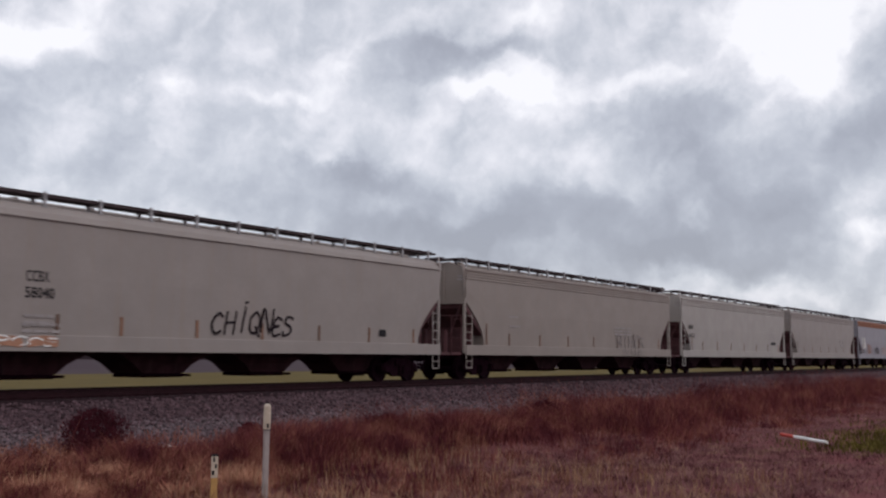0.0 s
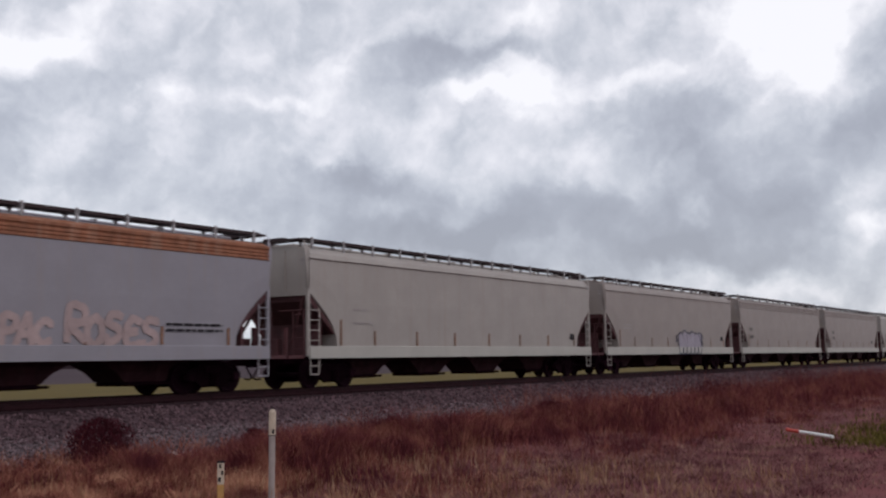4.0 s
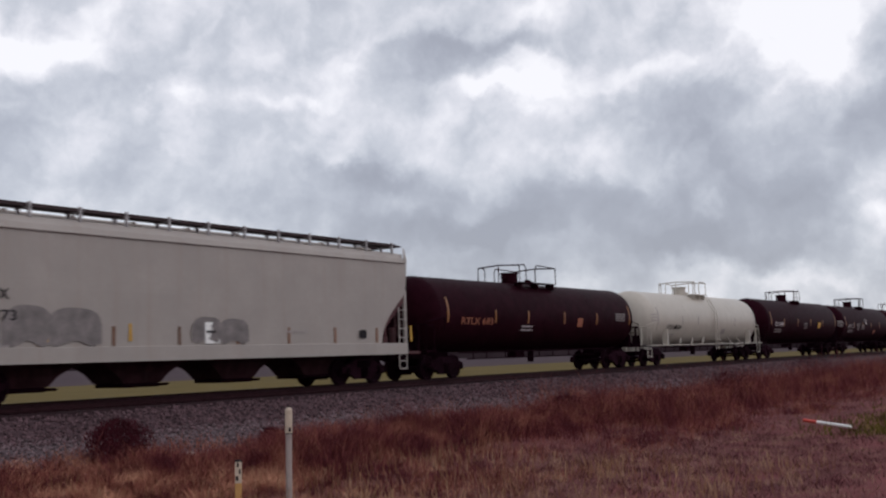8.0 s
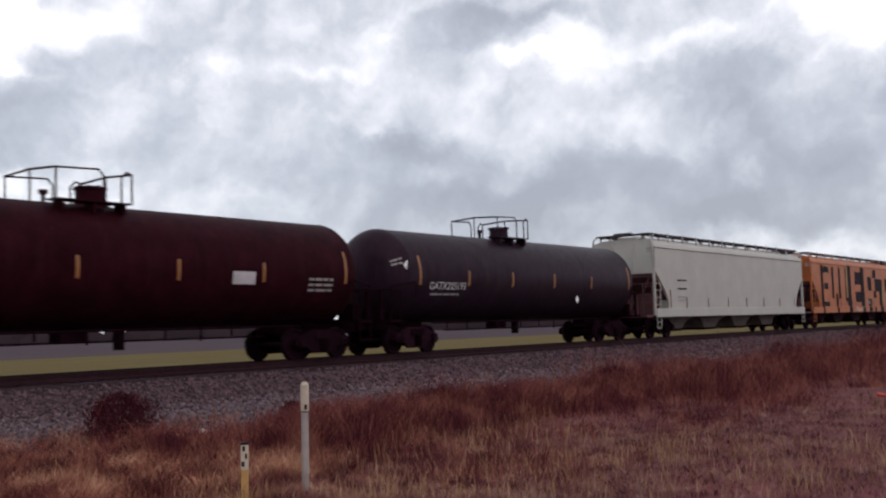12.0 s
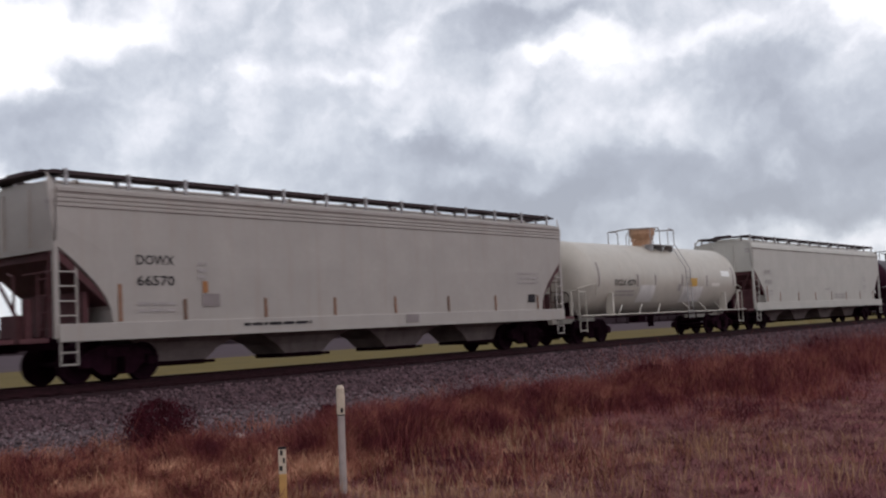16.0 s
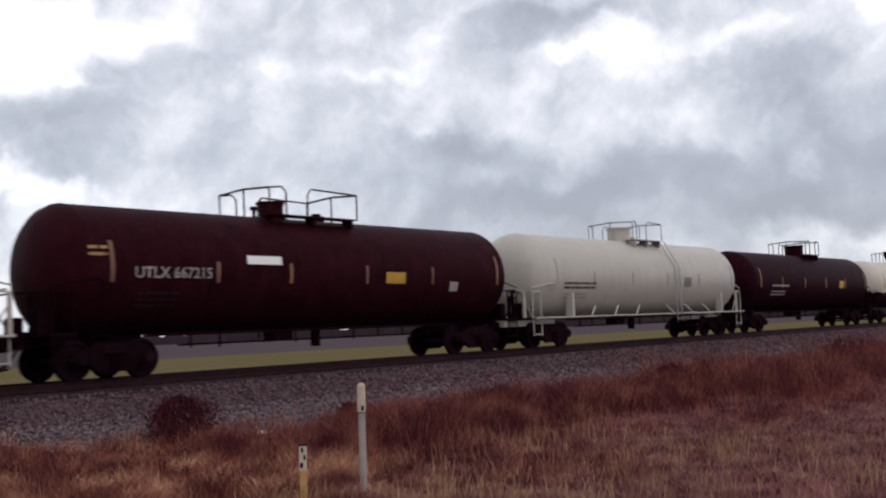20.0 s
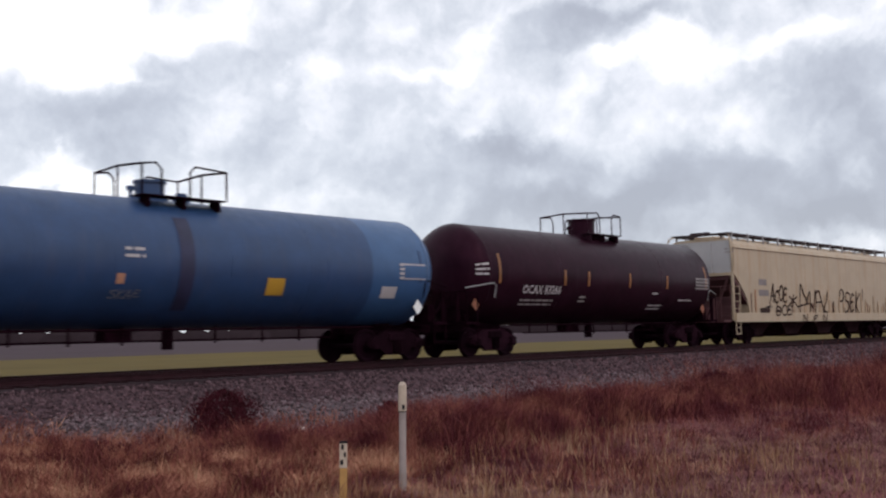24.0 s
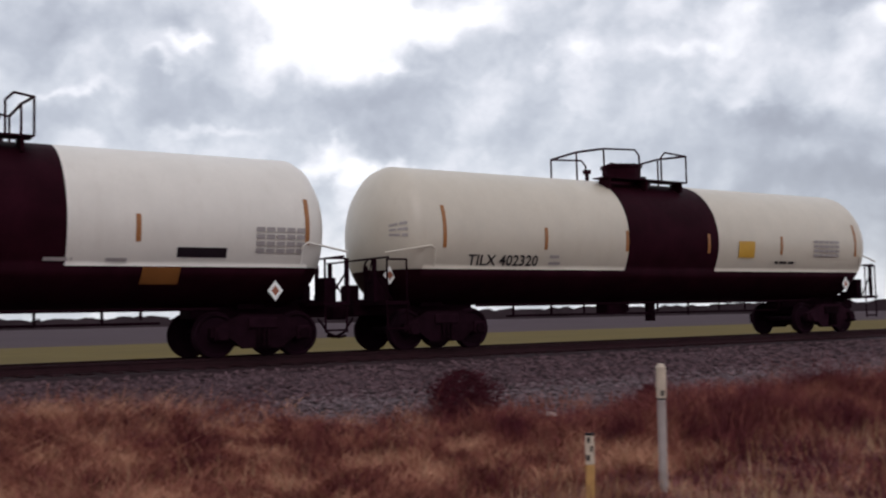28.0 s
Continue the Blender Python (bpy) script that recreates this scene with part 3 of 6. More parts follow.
    part("hatch_cover", bm, roof, car, "long trough hatch along the roof")
    # discharge bays
    span = 2 * (L / 2 - 2.85)
    for i in range(bays):
        x = -span / 2 + span * (i + 0.5) / bays
        w = span / bays
        bm = bmesh.new()
        rings = []
        for z, q, y in ((1.14, 0.495, 1.15), (1.02, 0.44, 0.86), (0.86, 0.345, 0.74), (0.66, 0.25, 0.68), (0.40, 0.175, 0.64)):
            rings.append([(x - w * q, -y, z), (x + w * q, -y, z), (x + w * q, y, z), (x - w * q, y, z)])
        loft(bm, rings)
        b = w * 0.17
        bay = part("discharge_bay", bm, DUSTY if dusty else BAY, car, "dusty pale discharge bay" if dusty else "")
        bm = box(bmesh.new(), x - b + 0.05, x + b - 0.05, -0.68, 0.68, 0.28, 0.40, 0.02)
        rod(bm, (x - b - 0.2, -0.72, 0.34), (x + b + 0.2, -0.72, 0.34), 0.04)
        part("outlet_gate", bm, UNDER, bay)
    # reflective strips, clear of the lettering; the first stands tall beside the cut
    taken = [(m[2] - 0.12, m[2] + m[4] + 0.12) for m in marks if m[0] == "text"]
    for i in range(8):
        d = 1.56 if i == 0 else 3.4 + (2 * e - 5.1) * (i - 1) / 6
        for lo, hi in taken:
            if i and lo < d < hi:
                d = hi
        key = "tall_strip" if i == 0 else "strip"
        if key not in PROTO:
            ob = PROTO[key] = part("reflector", box(bmesh.new(), -0.05, 0.05, -0.006, 0.0, 0, 0.86 if i == 0 else 0.50), OLDMARK, car, "worn brown-orange reflective strip")
        else:
            ob = again("reflector", PROTO[key], car, pose(0, 0, 0))
        ob.matrix_local = pose(-e + d, -W - 0.022, 1.39)
    for kind, *a in marks:
        side_mark(car, kind, -W - 0.026, e, *a)
    return car


GLYPH = {
    "C": [[(0.9, 0.85), (0.5, 1), (0.1, 0.7), (0.1, 0.3), (0.5, 0), (0.9, 0.15)]], "H": [[(0.1, 1), (0.15, 0)], [(0.85, 1), (0.9, 0)], [(0.1, 0.5), (0.9, 0.55)]],
    "I": [[(0.5, 1.05), (0.5, 0)], [(0.4, 1.25), (0.6, 1.3)]], "Q": [[(0.5, 1), (0.1, 0.7), (0.15, 0.2), (0.55, 0), (0.9, 0.3), (0.85, 0.75), (0.5, 1)], [(0.6, 0.3), (1.05, -0.15)]],
    "N": [[(0.1, 0), (0.1, 1), (0.85, 0), (0.9, 1)]], "E": [[(0.9, 0.9), (0.4, 1), (0.1, 0.6), (0.7, 0.55), (0.1, 0.4), (0.3, 0), (0.95, 0.1)]],
    "S": [[(0.9, 0.95), (0.3, 1), (0.15, 0.65), (0.8, 0.45), (0.8, 0.1), (0.2, -0.05), (0.05, 0.15)]], "P": [[(0.2, -0.1), (0.15, 1), (0.7, 1), (0.85, 0.7), (0.6, 0.45), (0.15, 0.45)]],
    "K": [[(0.15, 1.1), (0.15, -0.1)], [(0.85, 1), (0.2, 0.45), (0.95, -0.1)]], "A": [[(0, 0), (0.45, 1.2), (0.6, 0.9), (0.9, -0.1)], [(0.15, 0.4), (0.85, 0.4)]],
    "W": [[(0, 1), (0.25, 0), (0.5, 0.8), (0.7, 0), (1, 1.1)]], "L": [[(0.2, 1.1), (0.2, 0.05), (0.9, 0)]], "*": [[(0.1, 0.2), (0.9, 0.8)], [(0.1, 0.8), (0.9, 0.2)], [(0.5, 0.1), (0.5, 0.9)]],
    "R": [[(0.1, 0), (0.1, 1), (0.8, 0.95), (0.8, 0.55), (0.15, 0.5), (0.9, 0)]], "B": [[(0.1, 0), (0.1, 1), (0.8, 0.9), (0.7, 0.55), (0.15, 0.52), (0.9, 0.35), (0.7, 0), (0.1, 0)]],
    "F": [[(0.15, 0), (0.1, 1), (0.9, 1.05)], [(0.1, 0.55), (0.7, 0.55)]], "3": [[(0.1, 1), (0.8, 0.9), (0.4, 0.55), (0.85, 0.3), (0.4, 0), (0.05, 0.1)]], "!": [[(0.5, 1.2), (0.45, 0.3)], [(0.45, 0.1), (0.45, 0.0)]],
    "O": [[(0.5, 1), (0.1, 0.75), (0.1, 0.25), (0.5, 0), (0.9, 0.25), (0.9, 0.75), (0.5, 1)]], " ": [],
}


def rounded(ln, k=5):
    """A stroke swung smoothly through its points."""
    if len(ln) < 3:
        return ln
    q = [ln[0], *ln, ln[-1]]
    out = []
    for p0, p1, p2, p3 in zip(q, q[1:], q[2:], q[3:]):
        for i in range(k):
            t = i / k
            out.append(tuple(0.5 * (2 * b + (c - a) * t + (2 * a - 5 * b + 4 * c - d) * t * t + (3 * b - a - 3 * c + d) * t ** 3) for a, b, c, d in zip(p0, p1, p2, p3)))
    return out + [ln[-1]]


def tag_lines(word, seed=1, slant=0.12):
    """A hand-sprayed word as strokes in a box one wide and one high."""
    rnd = random.Random(seed)
    n, out = len(word), []
    for i, ch in enumerate(word):
        k, dz = rnd.uniform(0.9, 1.15), rnd.uniform(-0.12, 0.12)
        for ln in GLYPH[ch]:
            pts = rounded(ln)
            out.append([((i + 0.04 + (px + slant * pz) * 0.92 * k) / n, pz * k + dz + rnd.uniform(-0.02, 0.02)) for px, pz in pts])
    return out


def stroke_mesh(x, z, sx, sz, r, lines, y):
    bm = bmesh.new()
    step = 0
    for ln in lines:
        pts = [(x + px * sx, z + pz * sz) for px, pz in ln]
        for (x0, z0), (x1, z1) in zip(pts, pts[1:]):
            d = math.hypot(x1 - x0, z1 - z0) or 1e-6
            nx, nz = -(z1 - z0) / d * r, (x1 - x0) / d * r
            tx, tz = (x1 - x0) / d * r * 0.6, (z1 - z0) / d * r * 0.6
            q = [(x0 - tx + nx, z0 - tz + nz), (x0 - tx - nx, z0 - tz - nz), (x1 + tx - nx, z1 + tz - nz), (x1 + tx + nx, z1 + tz + nz)]
            step += 1
            yy = y - 0.0004 * (step % 24)
            vs = [bm.verts.new((a0, yy, b0)) for a0, b0 in q] + [bm.verts.new((a0, y + 0.004, b0)) for a0, b0 in q]
            bm.faces.new(vs[:4])
            for i in range(4):
                bm.faces.new((vs[i], vs[(i + 1) % 4], vs[4 + (i + 1) % 4], vs[4 + i]))
    bmesh.ops.recalc_face_normals(bm, faces=bm.faces)
    return bm


LAYER = [0]


def side_mark(car, kind, y, e, *a):
    LAYER[0] = (LAYER[0] + 1) % 14
    y -= 0.0012 * LAYER[0]
    if kind == "text":
        text, x, z, w, h, mat = a
        letters(text, w, h, mat, car, pose(-e + x, y, z, 90, 0, 0))
    elif kind == "bars":
        x, z, rows, width, mat = a
        bars(car, mat, -e + x, z, y - (0.044 if z < 1.32 else 0), rows, width)
    elif kind == "panel":
        x, z, w, h, mat, label = a
        if z + h < 1.34:
            y -= 0.044      # on the sill, which stands proud of the side
        j = random.Random(int(x * 100)).uniform
        q = 0.05 if mat is SPRAY else 0.015
        c = [(-e + x + j(-q, q), z + (j(-q, q) if z > 1.4 else 0)), (-e + x + w / 2, z + j(0, q) * 0.5), (-e + x + w + j(-q, q), z), (-e + x + w + j(-q, q), z + h + j(-q, q)), (-e + x + w * 0.45, z + h + j(-q, q) * 0.5), (-e + x + j(-q, q), z + h + j(-q, q))]
        part("painted_panel", loft(bmesh.new(), [[(px, yy, pz) for px, pz in c] for yy in (y - 0.002, y + 0.004)]), mat, car, label)
    elif kind == "strokes":
        x, z, sx, sz, r, mat, lines, label = a
        part("graffiti", stroke_mesh(-e + x, z, sx, sz, r, lines, y - 0.004 - (0.044 if z < 1.28 else 0)), mat, car, label)


def arc(cx, cz, rx, rz, a0, a1, n=10):
    return [(cx + rx * math.cos(radians(a0 + (a1 - a0) * i / n)), cz + rz * math.sin(radians(a0 + (a1 - a0) * i / n))) for i in range(n + 1)]


# ---- tank cars ----
def tank_car(u0, u1, shell, label, band=None, low=None, low_z=1.80, side_rail=None, tall_dome=0.40, rail=None, dome=None, marks=(), ends=None, end_w=1.7, strips=MARK, platform=(-1.4, 1.0), dx=-0.2, dome_r=0.36, top=4.12, inset=0.65, strip_n=6, strip_ends=(1.25, 1.05)):
    """A tank car: shell with domed ends, manway and railed platform, stub sills and trucks."""
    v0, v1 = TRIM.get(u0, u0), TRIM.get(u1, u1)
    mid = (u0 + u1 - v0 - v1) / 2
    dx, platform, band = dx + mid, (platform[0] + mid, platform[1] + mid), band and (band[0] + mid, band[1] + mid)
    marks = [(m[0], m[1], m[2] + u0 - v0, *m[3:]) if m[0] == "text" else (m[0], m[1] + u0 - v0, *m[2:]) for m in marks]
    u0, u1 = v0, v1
    L = u1 - u0
    car = start_car(u0, u1, "tank_car", label, "tank car")
    e = L / 2 - inset
    R = (top - 1.0) / 2
    zc = 1.0 + R
    rail, dome = rail or shell, dome or shell
    n = 56
    head = 0.78
    prof = [(-e + head - head * math.cos(radians(a)), max(0.02, R * math.sin(radians(a)))) for a in (0, 8, 16, 26, 38, 52, 68, 84)]
    xs = [-e + head]
    if band:
        xs += [band[0], band[1]]
    if ends:
        xs = [-e + head, -e + end_w] + xs[1:] + [e - end_w]
    xs += [e - head]
    prof += [(x, R) for x in xs]
    prof += [(-x, r) for x, r in reversed(prof[:8])]
    # ring angles so that the paint line along the tank falls on an edge
    angs = [2 * math.pi * i / n for i in range(n)]
    if low:
        al = math.acos(max(-1, min(1, (low_z - zc) / R)))
        k = min(range(n), key=lambda i: abs(angs[i] - al))
        angs[k], angs[n - k] = al, 2 * math.pi - al
    bm = bmesh.new()
    loft(bm, [[(x, -r * math.sin(a), zc + r * math.cos(a)) for a in angs] for x, r in prof])
    if low:
        bmesh.ops.bisect_plane(bm, geom=bm.verts[:] + bm.edges[:] + bm.faces[:], plane_co=(0, 0, low_z), plane_no=(0, 0, 1))
    sh = part("shell", bm, shell, car, smooth=True)
    if band or low or ends:
        extra = [m for m in (band and BLACK, low, ends) if m]
        for m in extra:
            sh.data.materials.append(m)
        at = {m.name: i + 1 for i, m in enumerate(extra)}
        for p in sh.data.polygons:
            c = p.center
            if band and band[0] < c.x < band[1]:
                p.material_index = at[BLACK.name]
            elif low and c.z < low_z:
                p.material_index = at[low.name]
            elif ends and abs(c.x) > e - end_w:
                p.material_index = at[ends.name]
    # weld seams round the shell
    for x in () if low else (-e + head, -e * 0.42, e * 0.42, e - head):
        bm = bmesh.new()
        nn = 40
        loft(bm, [[(x + dx, -r * math.sin(2 * math.pi * i / nn), zc + r * math.cos(2 * math.pi * i / nn)) for i in range(nn)] for dx, r in ((-0.02, R - 0.01), (-0.012, R + 0.006), (0.012, R + 0.006), (0.02, R - 0.01))], caps=False)
        w = part("weld_seam", bm, shell, car, smooth=True)
    # manway, valves and their railed platform
    if tall_dome > 0.7:
        bm = loft(bmesh.new(), [[(dx + r * math.cos(2 * math.pi * i / 24), r * math.sin(2 * math.pi * i / 24), z) for i in range(24)] for r, z in ((dome_r * 0.72, top - 0.15), (dome_r * 0.78, top + tall_dome * 0.35), (dome_r * 1.02, top + tall_dome * 0.75), (dome_r * 1.02, top + tall_dome))])
    else:
        bm = rod(bmesh.new(), (dx, 0, top - 0.15), (dx, 0, top + tall_dome), dome_r, 24)
    rod(bm, (dx, 0, top + tall_dome), (dx, 0, top + tall_dome + 0.06), dome_r + 0.05, 24)
    rod(bm, (dx, 0, top - 0.1), (dx, 0, top + 0.05), dome_r + 0.10, 24)
    for i in range(8):
        q = 2 * math.pi * i / 8
        rod(bm, (dx + math.cos(q) * (dome_r - 0.02), math.sin(q) * (dome_r - 0.02), top + tall_dome - 0.06), (dx + math.cos(q) * (dome_r - 0.02), math.sin(q) * (dome_r - 0.02), top + tall_dome + 0.09), 0.025, 6)
    part("manway", bm, dome, car, "bolted manway dome")
    P0, P1 = platform
    part("valve", rod(rod(bmesh.new(), (P1 - 0.55, 0.1, top - 0.1), (P1 - 0.55, 0.1, top + 0.16), 0.24, 16), (P1 - 0.55, 0.1, top + 0.16), (P1 - 0.55, 0.1, top + 0.24), 0.14, 12), dome, car)
    part("vent_valve", rod(rod(bmesh.new(), (P0 + 0.35, 0, top - 0.1), (P0 + 0.35, 0, top + 0.22), 0.05, 8), (P0 + 0.35, 0, top + 0.2), (P0 + 0.35, 0, top + 0.3), 0.11, 8), dome, car)
    for y in (-1, 1):
        bm = box(bmesh.new(), P0, P1, y * 0.85 - 0.24, y * 0.85 + 0.24, top - 0.04, top - 0.01)
        for x in (P0 + 0.2, (P0 + P1) / 2, P1 - 0.2):
            box(bm, x - 0.03, x + 0.03, y * 0.85 - 0.2, y * 0.85 + 0.2, top - 0.30, top - 0.05)
        part("platform", bm, rail, car, "grated platform beside the manway")
    h = 0.70
    for y in (-1.05, 1.05):
        for end, gap in ((P0, max(dx - 0.35, P0 + 0.3)), (P1, min(dx + 0.45, P1 - 0.3))):
            s = 1 if gap > end else -1
            bm = pipe(bmesh.new(), [(end, y, top - 0.03), (end, y, top + h), (gap - 0.15 * s, y, top + h + 0.05), (gap, y, top + h - 0.1), (gap, y, top - 0.03)], 0.025)
            part("railing", bm, rail, car)
    for x in (P0, P1):
        bm = pipe(bmesh.new(), [(x, -1.05, top + h), (x, 0, top + h + 0.06), (x, 1.05, top + h)], 0.03)
        rod(bm, (x, 0, top - 0.05), (x, 0, top + h + 0.06), 0.025, 6)
        part("cross_rail", bm, rail, car)
    # ladder up the side
    bm = bmesh.new()
    for x in (-0.22, 0.22) if side_rail else ():
        pipe(bm, [(x + P1, -1.0, top), (x + P1, -R - 0.08, zc + 0.45), (x + P1, -R - 0.12, 0.75)], 0.02)
    for i in range(9 if side_rail else 0):
        z = 0.85 + i * (zc + 0.3 - 0.85) / 8
        rod(bm, (P1 - 0.22, -R - 0.12, z), (P1 + 0.22, -R - 0.12, z), 0.016, 6)
    if side_rail:
        part("ladder", bm, rail, car)
    for s in (-1, 1):
        # stub sill and tank saddle
        bm = box(bmesh.new(), s * (L / 2 - 1.9) - 1.6, s * (L / 2 - 1.9) + 1.6, -0.3, 0.3, 0.80, 1.16)
        box(bm, s * (L / 2 - 2.25) - 0.3, s * (L / 2 - 2.25) + 0.3, -0.5, 0.5, 0.98, 1.30)
        part("stub_sill", bm, side_rail and shell or UNDER, car)
        bm = box(bmesh.new(), s * (L / 2 - 0.75) - 0.3, s * (L / 2 - 0.75) + 0.3, -1.45, 1.45, 1.02, 1.10)
        part("end_platform", bm, UNDER, car)
        bm = pipe(bmesh.new(), [(s * (L / 2 - 0.5), -1.42, 0.45), (s * (L / 2 - 0.5), -1.42, 2.0)], 0.022)
        pipe(bm, [(s * (L / 2 - 1.0), -1.42, 0.45), (s * (L / 2 - 1.0), -1.42, 2.0), (s * (L / 2 - 0.5), -1.42, 2.0)], 0.022)
        pipe(bm, [(s * (L / 2 - 1.0), -1.42, 0.5), (s * (L / 2 - 0.5), -1.42, 0.5)], 0.02)
        pipe(bm, [(s * (L / 2 - 0.55), -1.42, 2.05), (s * (L / 2 - 0.55), 1.42, 2.05)], 0.022)
        part("hand_rail", bm, side_rail or UNDER, car)
        x = s * (L / 2 - 0.62)
        bm = box(bmesh.new(), x - 0.13, x + 0.13, -0.95, -0.55, 1.10, 1.62, 0.02)
        rod(bm, (x, -0.3, 1.1), (x, -0.3, 1.9), 0.05, 8)
        box(bm, x - 0.05, x + 0.05, -0.6, -0.25, 1.10, 1.25)
        stand = part("brake_stand", bm, UNDER, car)
        for y in (-1.15, 0.9):
            post = s * (L / 2 - 0.34)
            bm = box(bmesh.new(), post - 0.04, post + 0.04, y - 0.05, y + 0.05, 1.08, 2.02, 0.01)
            rod(bm, (post, y, 1.75), (post - 0.45 * s, y, 1.12), 0.022, 6)
            part("end_post", bm, side_rail or UNDER, car)
        part("air_reservoir", box(bmesh.new(), x - 0.10, x + 0.10, 0.2, 0.75, 1.10, 1.5, 0.03), UNDER, car)
        if s < 0:
            ring = [(x - 0.16, -0.75 + 0.26 * math.cos(q * math.pi / 8), 1.78 + 0.26 * math.sin(q * math.pi / 8)) for q in range(17)]
            bm = pipe(bmesh.new(), ring, 0.022)
            for q in (0, 5, 11):
                rod(bm, (x - 0.16, -0.75, 1.78), ring[q], 0.015, 6)
            part("brake_wheel", bm, UNDER, stand)
        # bent grab rail from the end post along the head
        x0, x1 = s * (L / 2 - 0.45), s * (e - 0.95)
        bm = pipe(bmesh.new(), [(x0, -1.42, 2.14), (x1 + 0.12 * s, -R - 0.06, 2.30), (x1, -R - 0.06, 2.22), (x1, -R + 0.02, 1.84)], 0.022)
        part("grab_rail", bm, side_rail or (shell if low else GALV if shell is VIOLET else UNDER), car, "bent grab rail at the tank's end")
        coupler(car, s * (L / 2 - 0.1), s)
        truck(car, s * (L / 2 - 2.25))
    # rods, valve and pipes below the shell
    bm = pipe(bmesh.new(), [(-e + 2.5, -1.0, 0.98), (e - 2.5, -1.0, 0.98)], 0.03)
    pipe(bm, [(-e + 3.6, -0.7, 0.72), (e - 3.6, -0.7, 0.72)], 0.025)
    rnd = random.Random(int(u0 * 10))
    for i in range(9):
        x = -e + 3.8 + (2 * e - 7.6) * i / 8 + rnd.uniform(-0.2, 0.2)
        pipe(bm, [(x, -0.75, 1.05), (x, -0.75, rnd.uniform(0.62, 0.8))], 0.03)
    rod(bm, (0.3, -0.2, 0.5), (0.3, -0.2, 1.4), 0.14, 12)
    box(bm, -1.6, -0.9, -0.6, -0.1, 0.7, 1.0, 0.04)
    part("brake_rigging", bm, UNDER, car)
    if side_rail:
        bm = box(bmesh.new(), -e - 0.2, e + 0.2, -1.60, -1.36, 1.05, 1.10)
        part("side_walkway", bm, side_rail, car)
        for x in (-e + 2.2, e - 2.2):
            bm = box(bmesh.new(), x - 0.06, x + 0.06, -1.6, -1.3, 1.1, 1.95)
            part("side_bracket", bm, side_rail, car)
        for s in (-1, 1):
            for i in range(3):
                bm = rod(bmesh.new(), (s * (1.6 + i * 1.7), -1.56, 1.1), (s * (1.45 + i * 1.7) - 0.3 * s, -1.45, 1.45), 0.03)
                part("brace", bm, side_rail, car)
    # reflective strips bent to the shell
    far = strip_n - 1
    for i in range(strip_n):
        x = -e + strip_ends[0] + (2 * e - sum(strip_ends)) * i / far - (0.42 if 0 < i < far and strip_n == 6 else 0)
        for m in marks:
            if m[0] == "text" and m[2] - 0.14 < x + e < m[2] + m[4] + 0.14:
                x = -e + m[2] + (m[4] + 0.2 if i else -0.2)
        tall = 0.95 if i in (0, far) else 0.52
        z0 = zc - 0.35
        bm = bmesh.new()
        k = 6
        zs = [z0 + tall * j / k for j in range(k + 1)]
        loft(bm, [[(x - 0.048, -math.sqrt(max(0, R * R - (z - zc) ** 2)) - d, z) for z in zs] + [(x + 0.048, -math.sqrt(max(0, R * R - (z - zc) ** 2)) - d, z) for z in reversed(zs)] for d in (0.002, 0.01)])
        part("reflector", bm, strips, car, "orange reflective strip")
    for kind, *a in marks:
        tank_mark(car, kind, R, zc, e, *a)
    return car


def on_shell(ob, R, zc, e, lift=0.012):
    """Bends a flat marking round the shell's near side; it was drawn in x and height."""
    def girth(d):
        return R * math.sqrt(max(0.0, 1 - (1 - min(d, 0.78) / 0.78) ** 2))

    for v in ob.data.vertices:
        r = R
        if v.co.x + e < 0.78:       # on the near head: slides back along it
            lo, hi = 0.05, 0.78
            for i in range(14):
                m = (lo + hi) / 2
                lo, hi = (m, hi) if m - (R - girth(m)) * 0.9 < v.co.x + e else (lo, m)
            v.co.x, r = lo - e, girth(lo)
        elif e - v.co.x < 0.78:
            v.co.x = min(v.co.x, e - 0.1)
            r = girth(e - v.co.x)
        a = max(-1.4, min(1.4, (v.co.z - zc) / R))
        v.co.y = -math.cos(a) * (r + lift + v.co.y)
        v.co.z = zc + math.sin(a) * (r + lift)


def placard(car, R, zc, e, x, z, w, h, mat, label):
    """A flat upright diamond plate, held against the shell by its upper corner."""
    x = min(x, 2 * e - 0.80 - w / 2)
    spot = part("placard", loft(bmesh.new(), [[(-e + x - 0.01, d, z + h / 2 - 0.01), (-e + x + 0.01, d, z + h / 2 - 0.01), (-e + x, d, z + h / 2)] for d in (0.0, 0.004)]), mat, car, label)
    on_shell(spot, R, zc, e)
    cx = sum(v.co.x for v in spot.data.vertices) / 6
    y = min(v.co.y for v in spot.data.vertices) - 0.004
    cz = max(v.co.z for v in spot.data.vertices) - h / 2

    def plate(k, d0, d1):
        q = [(cx - w / 2 * k, cz), (cx, cz - h / 2 * k), (cx + w / 2 * k, cz), (cx, cz + h / 2 * k)]
        return loft(bmesh.new(), [[(px, y - d, pz) for px, pz in q] for d in (d0, d1)])

    bm = plate(1.0, 0.0, 0.006)
    me = bpy.data.meshes.new("placard")
    bm.to_mesh(me)
    bm.free()
    me.materials.append(mat)
    spot.data = me
    if label.startswith("white and red"):
        part("symbol", plate(0.5, 0.004, 0.010), REDTEXT, spot, "red symbol on the placard")


